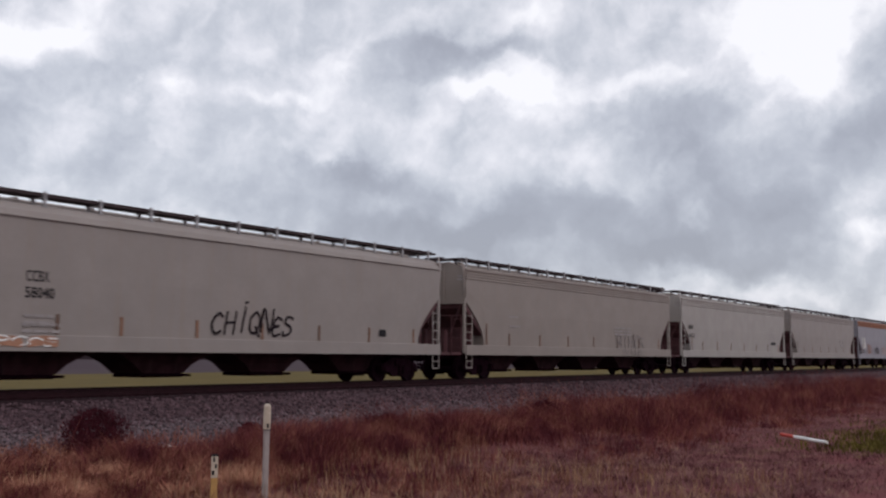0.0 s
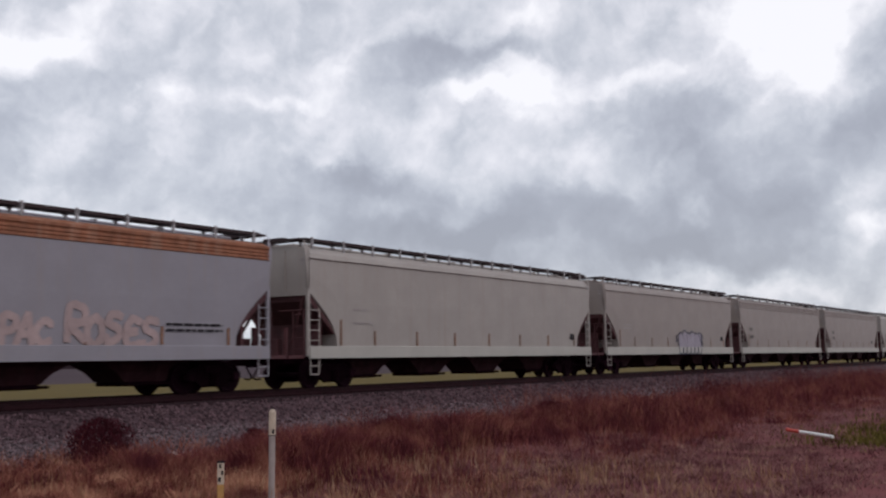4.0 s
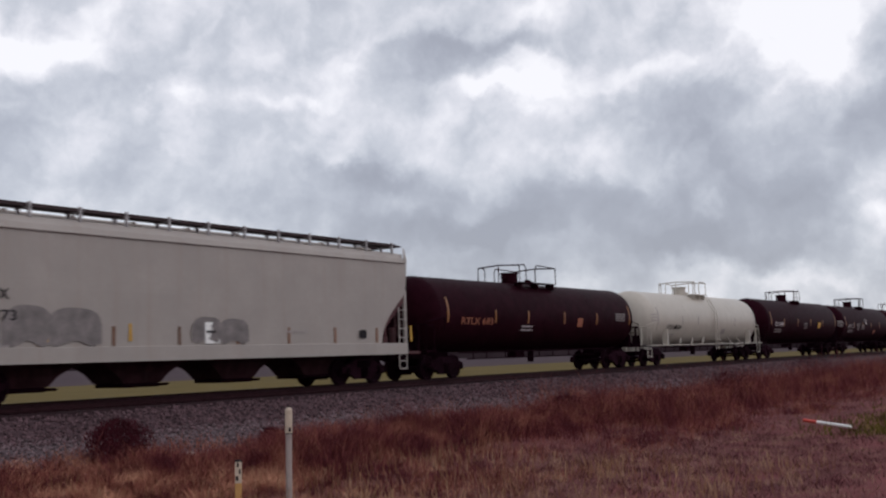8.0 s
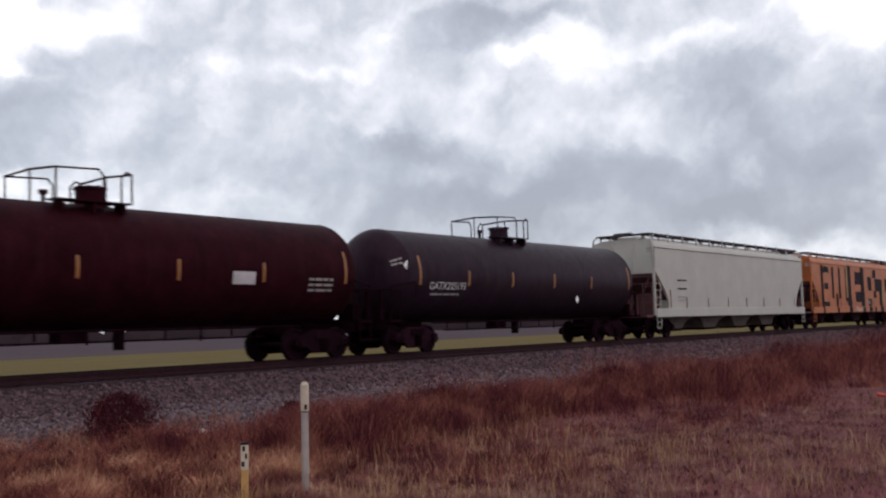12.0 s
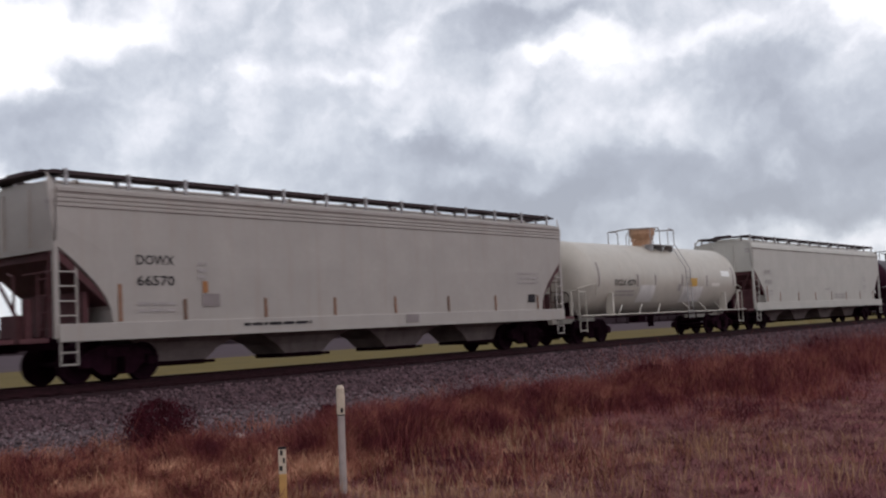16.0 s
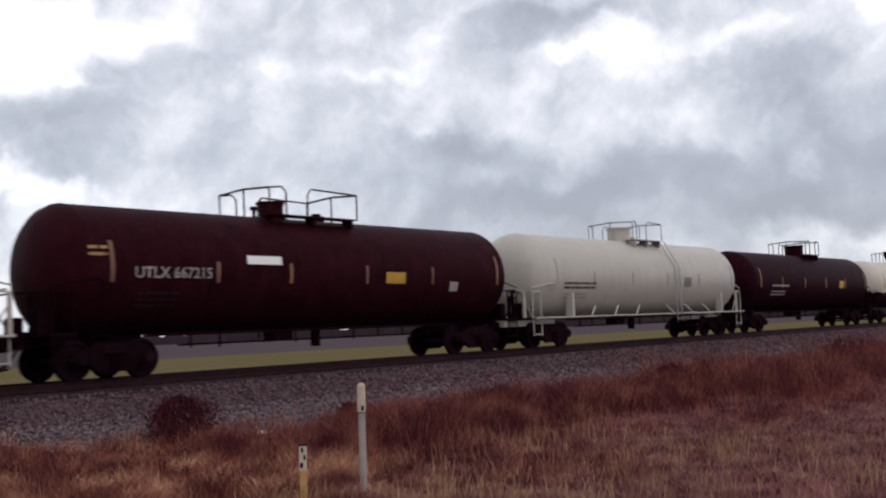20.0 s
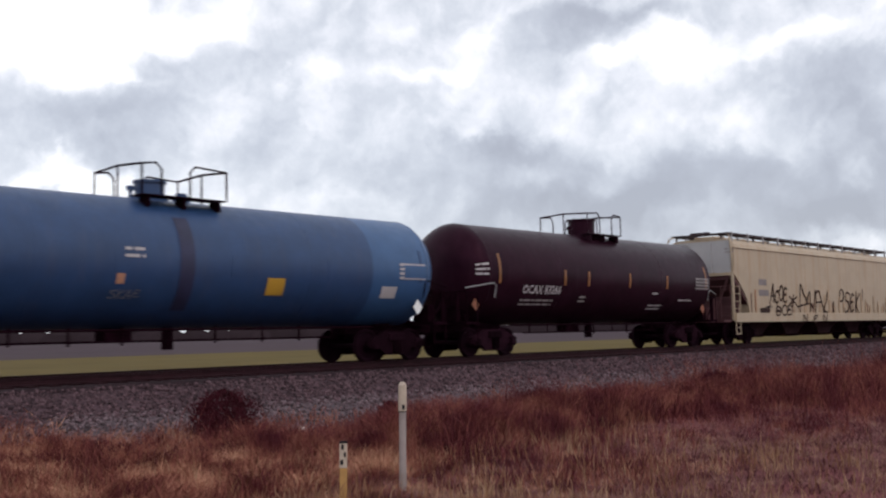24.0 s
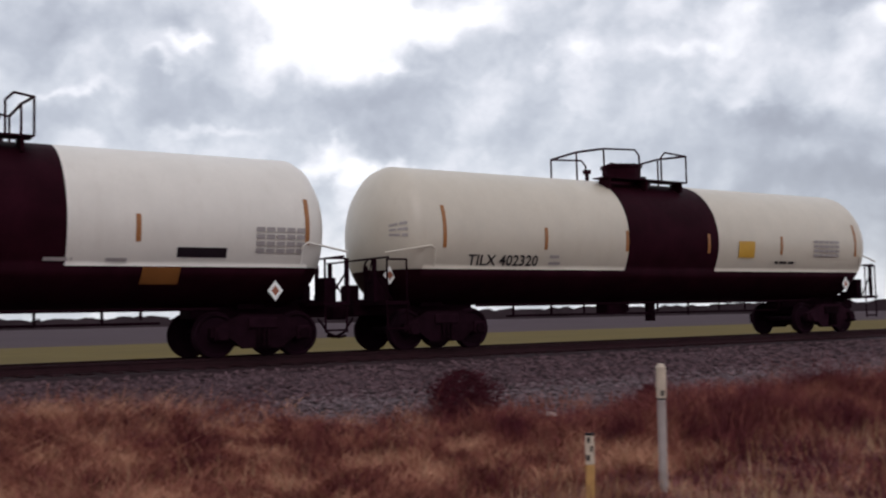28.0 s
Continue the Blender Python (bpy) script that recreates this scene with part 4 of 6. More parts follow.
def tank_mark(car, kind, R, zc, e, *a):
    LAYER[0] = (LAYER[0] + 1) % 14
    lift = 0.010 + 0.0012 * LAYER[0]
    if kind == "text":
        text, x, z, w, h, mat = a
        ob = letters(text, w, h, mat, car, Matrix())
        ob.data.transform(Matrix.Translation((-e + x, 0, z)) @ pose(0, 0, 0, 90, 0, 0))
    elif kind == "bars":
        x, z, rows, width, mat = a
        ob = bars(car, mat, 0, 0, 0, rows, width)
        ob.data.transform(pose(-e + x, 0, z, 90, 0, 0))
        ob.matrix_local = Matrix()
    elif kind == "strokes":
        x, z, sx, sz, r, mat, lines, label = a
        ob = part("graffiti", stroke_mesh(-e + x, z, sx, sz, r, lines, 0), mat, car, label)
    else:
        x, z, w, h, mat, label = a
        bm = bmesh.new()
        if kind == "panel":
            x = min(x, 2 * e - 0.86 - w)
        if kind == "panel" and "table" in label:
            for r in range(4):
                for c in range(5):
                    x0, z0 = -e + x + w * c / 5, z + h * r / 4
                    loft(bm, [[(x0 + 0.02, d, z0 + 0.02), (x0 + w / 5 - 0.02, d, z0 + 0.02), (x0 + w / 5 - 0.02, d, z0 + h / 4 - 0.03), (x0 + 0.02, d, z0 + h / 4 - 0.03)] for d in (0.0, 0.004)])
            ob = tagged(part("data_table", bm, mat, car, label), kind="stuff")
            on_shell(ob, R, zc, e, lift)
            return
        if kind == "panel":
            k = max(3, math.ceil(h / 0.08))
            loft(bm, [[(-e + x, 0.0, z + h * i / k), (-e + x + w, 0.0, z + h * i / k), (-e + x + w, 0.004, z + h * i / k), (-e + x, 0.004, z + h * i / k)] for i in range(k + 1)])
        else:
            placard(car, R, zc, e, x, z, w, h, mat, label)
            return
        ob = part("painted_panel", bm, mat, car, label)
    on_shell(ob, R, zc, e, lift)


# two looped crosses and a crown between them
LOOPS = [[(0.02, 0.95), (0.14, 0.45), (0.22, 0.1), (0.12, 0.0), (0.05, 0.15), (0.2, 0.4), (0.3, 0.9)], [(0.06, 0.55), (0.3, 0.6)], [(0.4, 0.1), (0.36, 0.9), (0.45, 0.6), (0.52, 1.2), (0.58, 0.6), (0.66, 0.95), (0.64, 0.3), (0.52, 0.0), (0.44, 0.15), (0.62, 0.3)],
         [(0.74, 0.8), (0.84, 0.4), (0.94, 0.1), (0.86, 0.0), (0.78, 0.15), (0.9, 0.4), (0.98, 0.85)], [(0.76, 0.5), (0.99, 0.55)]]


# a tall slanting tag of four joined letters
SPIKES = [[(0.09, 0.0), (0.10, 0.5), (0.13, 0.97), (0.22, 0.62), (0.33, 0.35)], [(0.0, 0.18), (0.2, 0.25), (0.38, 0.30)], [(0.28, 0.25), (0.40, 0.72), (0.42, 0.3), (0.40, 0.02)], [(0.42, 0.35), (0.52, 0.15), (0.60, 0.78), (0.61, 0.3), (0.58, 0.0)],
          [(0.62, 0.7), (0.72, 0.74), (0.80, 0.3), (0.90, 0.02)], [(0.6, 0.35), (0.8, 0.36)], [(1.0, 0.74), (0.95, 0.4), (0.84, 0.03), (0.98, 0.0)], [(1.2, 0.38), (1.19, 0.2), (1.18, 0.0)]]
# a worn row of joined bubble letters with a long underline
SCRAWL = [[(0.02, 0.15), (0.0, 0.55), (0.05, 0.75), (0.10, 0.55), (0.07, 0.2), (0.02, 0.0)], [(0.12, 0.8), (0.17, 0.9), (0.22, 0.75), (0.18, 0.45), (0.13, 0.3), (0.25, 0.34), (0.34, 0.36)],
          [(0.30, 0.62), (0.33, 0.5), (0.42, 0.52)], [(0.36, 0.85), (0.44, 1.0), (0.49, 0.85), (0.43, 0.62), (0.50, 0.55), (0.52, 0.35), (0.44, 0.22), (0.36, 0.28)], [(0.0, 0.03), (0.12, 0.1), (0.3, 0.2), (0.45, 0.16), (0.58, 0.2)],
          [(0.56, 0.25), (0.60, 0.6), (0.66, 0.72), (0.72, 0.62)], [(0.64, 0.9), (0.74, 1.02), (0.82, 0.9), (0.78, 0.75), (0.70, 0.78)], [(0.80, 0.3), (0.82, 0.62), (0.9, 0.66), (1.0, 0.78)], [(0.83, 0.45), (0.92, 0.42)]]
# a filled, rounded blob
BLOB = [rounded(ln) for ln in ([(0.0, 0.0), (0.0, 0.6), (0.2, 0.95), (0.6, 1.0), (0.95, 0.8), (1.0, 0.0)], [(0.1, 0.3), (0.5, 0.75), (0.9, 0.3)], [(0.05, 0.05), (0.5, 0.3), (0.95, 0.05)])]
# a scribbled flower: petals round a middle
PETALS = []
for a, r in ((0.4, 0.46), (1.15, 0.40), (2.2, 0.5), (3.1, 0.36), (3.9, 0.48), (4.8, 0.42), (5.7, 0.5)):
    PETALS.append(rounded([(0.5, 0.52)] + [(0.5 + r * k * math.cos(a + d), 0.5 + r * k * math.sin(a + d)) for k, d in ((0.6, -0.35), (1.0, -0.12), (0.8, 0.3), (0.95, 0.2), (0.45, 0.42))] + [(0.52, 0.47)]))


def bubbles(x, w, fill, line):
    """Bubble letters that run from the side sheet down over the sill, as marks."""
    rnd = random.Random(8)
    tops, n = [], 6
    for i in range(n):
        h = rnd.uniform(0.88, 1.06)
        tops.append((i / n, (i + 1.12) / n, h))
    out = [("strokes", x + w * a + 0.05, 1.42, w * (b - a), 0.75 * h, 0.19, fill, [[(0.35, 0.05), (0.4, 0.85)], [(0.7, 0.05), (0.62, 0.85)]], "pale lavender letter fill") for a, b, h in tops]
    side, low = [], []
    for a, b, h in tops:
        m = (a + b) / 2
        side.append(rounded([(a, 0.0), (a + 0.01, 0.6), (a + 0.03, 0.85 * h), (m, h), (b - 0.02, 0.88 * h), (b, 0.65), (m + 0.03, 0.45), (b - 0.01, 0.25), (b - 0.03, 0.0)]))
        side.append(rounded([(m - 0.03, 0.62), (m, 0.72), (m + 0.03, 0.62)]))
        low.append(rounded([(a, 1.0), (a + 0.005, 0.5), (a + 0.02, 0.05), (m, 0.0), (b - 0.05, 0.1), (b - 0.03, 1.0)]))
    side += [rounded([(-0.02, 0.72), (-0.09, 0.62), (-0.04, 0.45), (-0.1, 0.35), (-0.05, 0.3)]), rounded([(1.02, 0.85), (1.08, 0.6), (1.03, 0.4), (1.07, 0.2), (1.05, 0.0)])]
    out.append(("strokes", x, 1.40, w, 0.90, 0.034, line, side, "dark blue bubble-letter outlines"))
    out.append(("strokes", x, 1.0, w, 0.36, 0.034, line, low, "dark blue bubble letters on the sill"))
    return out


# ---- the train, from its first car seen to its last ----
def build_train():
    T, D_, O, S_, Y = "text", "bars", "panel", "strokes", YELLOW
    beige = hopper_paint("beige_hopper_paint", (0.298, 0.252, 0.230))
    tan = hopper_paint("tan_hopper_paint", (0.275, 0.225, 0.198))
    pale = hopper_paint("pale_hopper_paint", (0.355, 0.315, 0.288))
    grey = hopper_paint("grey_hopper_paint", (0.27, 0.250, 0.278))
    white = hopper_paint("white_hopper_paint", (0.425, 0.40, 0.36), 0.15)
    yellowed = hopper_paint("yellowed_hopper_paint", (0.45, 0.345, 0.24), 0.85, (0.40, 0.235, 0.11))
    oldspray = paint("faded_brown_black_spray", (0.050, 0.026, 0.022), 0.7, vary=0.45, scale=3, spec=0.1)
    paleend = hopper_paint("pale_grey_end_paint", (0.42, 0.40, 0.40), 0.15)
    # red oxide for the hopper ends, with their shade put into its colour
    tri = paint("shade_toned_red_oxide", (0.085, 0.026, 0.030), 0.8, vary=0.3)
    buff = paint("grey_cover_paint", (0.20, 0.175, 0.17), 0.7, vary=0.35, scale=3)
    smudge = paint("grey_sprayed_smudge", (0.26, 0.24, 0.24), 0.7, vary=0.5, scale=6)
    patch = paint("grey_repaint_patch", (0.22, 0.18, 0.175), 0.6, vary=0.15)
    faint = paint("faint_repaint_patch", (0.60, 0.565, 0.54), 0.6, vary=0.2, scale=2)
    light = paint("light_repaint_patch", (0.68, 0.64, 0.59), 0.5, vary=0.05)
    pink = paint("faded_pink_spray", (0.40, 0.29, 0.28), 0.6, vary=0.2)
    rustspray = paint("rusty_orange_spray", (0.42, 0.20, 0.12), 0.6, vary=0.25)
    yfill = paint("dull_yellow_spray", (0.36, 0.19, 0.07), 0.6, vary=0.25)
    flower = paint("white_spray_blotch", (0.60, 0.52, 0.46), 0.6, vary=0.2)
    lavender = paint("pale_lavender_spray", (0.33, 0.29, 0.34), 0.6, vary=0.15)
    drip = paint("rusty_drip_stain", (0.42, 0.285, 0.175), 0.6, vary=0.3)
    dullrose = paint("washed_out_rose_spray", (0.33, 0.195, 0.17), 0.6, vary=0.25)
    faded = paint("faded_black_spray", (0.055, 0.042, 0.055), 0.7, vary=0.35, scale=3, spec=0.1)
    boxlab = "dark stencilled data box"

    def nums(a, b, x, z, dz, w1, w2, h=0.26, c=DARKTEXT, below=0.42):
        return [(T, a, x, z, w1, h, c), (T, b, x, z - dz, w2, h, c), (D_, x, z - dz - below, 2, w2, GREYBAR)]

    arches = []
    for i in range(8):
        arches += [[(i + 0.04, -0.02), *[(px, pz) for px, pz in arc(i + 0.5, 0.55, 0.46, 0.42, 180, 0, 9)], (i + 0.98, -0.02)], arc(i + 0.5, 0.35, 0.14, 0.12, 0, 360, 8)]
    arches = [[(px / 8, pz) for px, pz in ln] for ln in arches]

    hopper(-341.65, -318.75, beige, "beige covered hopper car with black graffiti tag", smooth_roof=True, triangle=tri,
           marks=nums("CCBX", "58040", 3.16, 2.65, 0.4, 0.66, 0.82, 0.28) + [(S_, 9.15, 1.58, 3.55, 0.62, 0.034, SPRAY, tag_lines("CHIQNES", 4, 0.32), "looping black sprayed tag"), (O, 17.2, 1.6, 0.4, 0.24, DARKTEXT, boxlab), (S_, 2.3, 1.12, 0.75, 0.16, 0.06, rustspray, BLOB, "faded orange spray on the sill"), (S_, 3.3, 1.12, 0.75, 0.18, 0.05, rustspray, BLOB, "faded orange spray on the sill"), (S_, 2.3, 1.12, 1.8, 0.18, 0.018, PATCHW, tag_lines("BCOS", 6, 0.1), "white outlines over the orange spray"), (D_, 3.1, 1.62, 2, 1.05, GREYBAR)])
    hopper(-318.75, -295.35, tan, "dusty tan covered hopper car", triangle=tri, marks=[(D_, 3.4, 2.6, 1, 0.7, GREYBAR), (D_, 3.4, 2.2, 1, 0.9, GREYBAR), (D_, 14.0, 2.4, 3, 2.0, GREYBAR), (S_, 14.2, 1.30, 3.5, 0.66, 0.03, patch, tag_lines("BIHKS", 8, 0.02), "faint grey sprayed tag"), (S_, 14.9, 1.02, 2.4, 0.24, 0.022, patch, tag_lines("FEINHS", 3, 0.02), "faint grey scrawl on the sill")])
    hopper(-295.35, -272.55, pale, "pale covered hopper car with black numbers", triangle=tri,
           marks=nums("HBBX", "66132", 1.0, 2.61, 0.5, 0.87, 1.03) + [(O, 17.4, 1.85, 1.1, 0.2, DARKTEXT, boxlab), (D_, 17.4, 2.6, 3, 1.1, GREYBAR)])
    hopper(-272.55, -250.05, beige, "beige covered hopper car with faded stencils", triangle=tri, marks=nums("TILX", "640111", 1.6, 2.6, 0.5, 0.8, 1.0, c=GREYBAR) + [(D_, 15.0, 2.5, 4, 1.6, GREYBAR)])
    hopper(-250.05, -228.15, grey, "grey covered hopper car with rusty roof edge and graffiti", triangle=tri, eave=RUST,
           marks=[(O, 1.6, 2.5, 1.05, 0.4, light, "light patch behind the number"), (O, 1.55, 1.94, 1.45, 0.46, light, "light patch behind the number"), (T, "TIMX", 1.68, 2.57, 0.76, 0.26, DARKTEXT), (T, "901799", 1.62, 2.03, 1.18, 0.29, DARKTEXT), (D_, 1.65, 1.7, 2, 0.8, DARKTEXT),
                  (S_, 3.74, 1.48, 1.5, 0.6, 0.10, dullrose, tag_lines("BOW", 2), "faded orange sprayed letters"), (S_, 6.8, 1.44, 2.2, 0.62, 0.030, faded, [rounded(ln, 4) for ln in LOOPS], "faded black looping sprayed tag"), (S_, 10.4, 1.46, 1.9, 0.5, 0.09, pink, tag_lines("SPAC", 5), "washed-out pink sprayed letters"), (S_, 12.7, 1.44, 3.0, 0.75, 0.10, pink, tag_lines("ROSES", 6), "washed-out pink sprayed letters"), (D_, 15.95, 1.95, 2, 2.1, DARKTEXT)])
    hopper(-228.15, -205.95, pale, "pale covered hopper car with clean white sill", smooth_roof=True, sill=white, triangle=tri, marks=[(D_, 2.2, 2.6, 1, 0.9, GREYBAR), (D_, 2.2, 2.15, 1, 1.1, GREYBAR), (O, 18.2, 1.7, 0.4, 0.26, DARKTEXT, boxlab)])
    hopper(-205.95, -185.25, beige, "beige covered hopper car with blue bubble graffiti", smooth_roof=True, open_ends=True, sill=white, triangle=tri,
           marks=[*bubbles(9.5, 3.65, lavender, BLUESPRAY), (O, 16.6, 1.77, 0.38, 0.25, DARKTEXT, boxlab), (D_, 2.0, 2.5, 2, 1.0, GREYBAR)])
    hopper(-185.25, -163.35, beige, "beige covered hopper car with white sill", sill=white, triangle=tri, marks=nums("RCIX", "57875", 1.68, 2.48, 0.52, 0.78, 0.96, 0.22))
    hopper(-163.35, -141.45, beige, "beige covered hopper car with dark numbers", sill=white, triangle=tri, marks=nums("ACFX", "38608", 2.08, 2.54, 0.49, 0.74, 0.9, 0.25) + [(O, 16.95, 1.77, 0.42, 0.28, DARKTEXT, boxlab)])
    hopper(-141.45, -121.8, pale, "pale covered hopper car with grey repaint patches", smooth_roof=True, triangle=tri,
           marks=nums("ACFX", "59673", 1.7, 2.5, 0.5, 0.9, 1.1) + [(S_, 2.62, 1.55, 0.95, 0.62, 0.20, buff, BLOB, "grey sprayed-over letters"), (S_, 3.80, 1.55, 1.2, 0.58, 0.20, buff, BLOB, "grey sprayed-over letters"), (S_, 8.35, 1.58, 0.8, 0.42, 0.16, buff, BLOB, "grey sprayed-over letters"), (S_, 9.35, 1.55, 0.85, 0.40, 0.17, buff, BLOB, "grey sprayed-over letters"), (O, 3.56, 1.5, 0.1, 0.52, YELLOW, "yellow reflective strip"), (O, 6.05, 1.5, 0.1, 0.46, YELLOW, "yellow reflective strip"), (O, 18.35, 1.42, 0.1, 0.56, YELLOW, "yellow reflective strip"), (O, 2.0, 1.08, 2.9, 0.26, buff, "grey patch on the sill"), (O, 8.5, 1.08, 0.6, 0.26, buff, "grey patch on the sill"), (O, 10.5, 1.08, 0.5, 0.26, buff, "grey patch on the sill"), (O, 8.66, 1.42, 0.53, 0.6, PATCHW, "white notice panel"), (D_, 8.72, 1.75, 1, 0.4, DARKTEXT), (O, 15.49, 1.54, 0.38, 0.27, DARKTEXT, boxlab), (D_, 12.0, 1.75, 1, 0.9, GREYBAR), (O, 5.4, 1.08, 1.6, 0.26, patch, "grey patch on the sill"), (O, 12.6, 1.08, 0.9, 0.26, patch, "grey patch on the sill")])
    tank_car(-121.8, -101.1, BLACK, "black tank car with faded orange lettering", platform=(-1.9, 1.3), dx=-1.0, top=3.95, marks=[(T, "RTLX 683", 2.57, 2.05, 2.3, 0.28, REDTEXT), (D_, 7.2, 2.0, 2, 1.0, PALETEXT), (O, 16.2, 2.3, 1.1, 0.4, GREYBAR, "pale data table"), (O, 12.2, 2.0, 0.5, 0.4, REDTEXT, "faded orange panel")])
    tank_car(-101.1, -80.6, OFFWHITE, "cream tank car with white side walkway", platform=(-2.5, -0.5), dx=-2.0, top=4.02, side_rail=OFFWHITE, strips=GREYBAR, marks=[(T, "UTLX 683593", 1.9, 1.9, 2.05, 0.28, DARKTEXT), (D_, 2.0, 1.6, 2, 1.3, GREYBAR), (O, 10.47, 1.62, 0.6, 0.34, GREYBAR, "dark grey data panel"), (D_, -0.1, 2.7, 3, 0.7, GREYBAR)])
    tank_car(-80.6, -62.2, BLACK, "black tank car with white lettering", platform=(-1.9, -0.4), dx=-1.5, top=4.15, marks=[(T, "TILX 318485", 0.1, 2.2, 2.0, 0.28, PALETEXT), (D_, 0.2, 1.95, 2, 1.6, GREYBAR), (O, 10.8, 2.1, 0.7, 0.42, Y, "yellow panel"), (D_, 7.2, 2.4, 3, 0.8, GREYBAR)])
    tank_car(-62.2, -42.3, BLACK, "black tank car with orange strips and white lettering", platform=(-1.3, 0.4), dx=-1.0, top=4.11, marks=[(T, "GATX 71113", 1.84, 2.16, 1.9, 0.3, PALETEXT), (D_, 2.0, 1.95, 2, 1.8, GREYBAR), (D_, 4.9, 2.5, 4, 1.0, GREYBAR), (D_, 6.6, 2.4, 3, 0.9, GREYBAR), (D_, 7.68, 2.88, 3, 0.66, PALETEXT), (O, 11.2, 1.62, 0.7, 0.36, REDTEXT, "dull orange panel"), (D_, -0.3, 2.75, 4, 0.6, PALETEXT)])
    tank_car(-42.3, -24.8, MAROON, "maroon-black tank car with pale lettering", platform=(-2.4, -0.3), dx=-0.75, top=4.08, marks=[(O, 1.1, 2.04, 1.05, 0.36, GREYBAR, "pale patch behind the letters"), (O, 2.2, 2.04, 1.15, 0.36, GREYBAR, "pale patch behind the number"), (T, "GATX", 1.2, 2.1, 0.9, 0.25, PALETEXT), (T, "98368", 2.28, 2.1, 1.0, 0.25, PALETEXT), (D_, 1.2, 1.9, 2, 1.9, GREYBAR), (O, 10.6, 2.12, 0.8, 0.34, PALETEXT, "white notice panel"), (D_, 13.5, 2.3, 3, 1.0, GREYBAR), ("diamond", -0.1, 1.6, 0.35, 0.35, PATCHW, "white diamond placard")])
    tank_car(-24.8, -6.4, CHARCOAL, "charcoal tank car with white diamond placard", platform=(-2.0, 0.1), dx=-0.35, top=4.12, marks=[(T, "GATX205193", 1.66, 2.06, 2.05, 0.26, PALETEXT), (D_, 1.8, 1.9, 1, 1.6, GREYBAR), ("diamond", 0.5, 2.85, 0.34, 0.34, PATCHW, "white diamond placard"), ("diamond", 11.6, 1.75, 0.3, 0.3, PATCHW, "white diamond placard"), (D_, -0.2, 3.1, 2, 0.5, GREYBAR)])
    hopper(-6.4, 16.5, white, "white covered hopper car with bright sill", smooth_roof=True, triangle=tri, dusty=True, marks=[(D_, 2.35, 2.7, 1, 1.1, DARKTEXT), (D_, 2.35, 2.3, 1, 1.1, DARKTEXT), (D_, 2.35, 1.9, 2, 1.1, GREYBAR)])
    blk = [(7.77, 1.36, 0.83, 2.87), (11.13, 1.36, 0.8, 2.8), (9.59, 2.92, 1.62, 0.85), (9.63, 1.68, 1.7, 0.74), (12.9, 2.51, 1.04, 1.0), (12.88, 1.36, 0.95, 0.57), (14.34, 3.45, 0.86, 0.6), (14.8, 2.46, 1.9, 0.95), (14.43, 2.0, 0.7, 0.49), (16.02, 1.36, 0.92, 2.0), (17.72, 2.49, 1.7, 0.95), (19.15, 3.37, 0.32, 0.68), (7.26, 1.77, 0.17, 2.3), (7.43, 1.77, 0.36, 0.18),
           (1.9, 1.36, 0.35, 2.7), (2.25, 3.6, 1.2, 0.4), (2.5, 2.5, 0.9, 0.45), (2.25, 1.4, 1.2, 0.3), (4.2, 1.9, 0.4, 2.1), (5.0, 1.36, 0.45, 0.9), (5.7, 1.9, 0.4, 2.1)]
    hopper(16.5, 39.7, ORANGE, "orange covered hopper car with giant black graffiti letters", smooth_roof=True, open_ends=True, triangle=tri,
           marks=[(O, 7.43, 1.97, 0.36, 2.05, yfill, "dull yellow letter fill"), (O, 16.8, 1.5, 0.7, 1.4, yfill, "dull yellow letter fill")] + [(O, x, z, w, h, SPRAY, "black sprayed letter stroke") for x, z, w, h in blk]
           + [(O, x, 0.975, w, 0.355, SPRAY, "black sprayed letter stroke") for x, w in ((7.82, 0.78), (11.2, 0.74), (12.9, 0.9), (14.45, 0.5), (16.05, 0.9), (1.95, 0.32), (5.05, 0.4))]
           + [(S_, 19.75, 2.75, 1.35, 1.15, 0.055, flower, PETALS, "white sprayed flower scrawl"), (D_, 12.2, 1.75, 2, 1.3, GREYBAR), (O, 19.6, 1.9, 0.4, 0.3, flower, "pale sticker"), (S_, 9.4, 1.08, 1.7, 0.18, 0.022, flower, tag_lines("ROSO", 2), "thin white scrawl on the sill"), (O, 18.3, 1.1, 2.4, 0.24, light, "worn pale stretch of the sill")])
    hopper(39.7, 61.8, pale, "pale covered hopper car with looping arch graffiti", triangle=tri, dusty=True,
           marks=[(T, "DOWX", 2.13, 2.48, 1.0, 0.25, DARKTEXT), (D_, 2.2, 2.28, 1, 1.1, GREYBAR), (D_, 2.2, 2.2, 1, 1.0, DARKTEXT), (S_, 1.9, 1.4, 2.0, 0.6, 0.03, GREYBAR, tag_lines("SAE", 3), "washed-out grey scribble"), (S_, 1.75, 1.12, 9.2, 1.25, 0.04, SPRAY, arches, "row of looping black sprayed arches"), (O, 13.85, 1.93, 0.44, 0.26, DARKTEXT, boxlab), (D_, 15.1, 1.95, 3, 2.6, GREYBAR)] + [(O, x, 1.14, 0.7, 0.16, rustspray, "rusty patch on the sill") for x in (4.5, 8.6, 12.9, 17.0)])
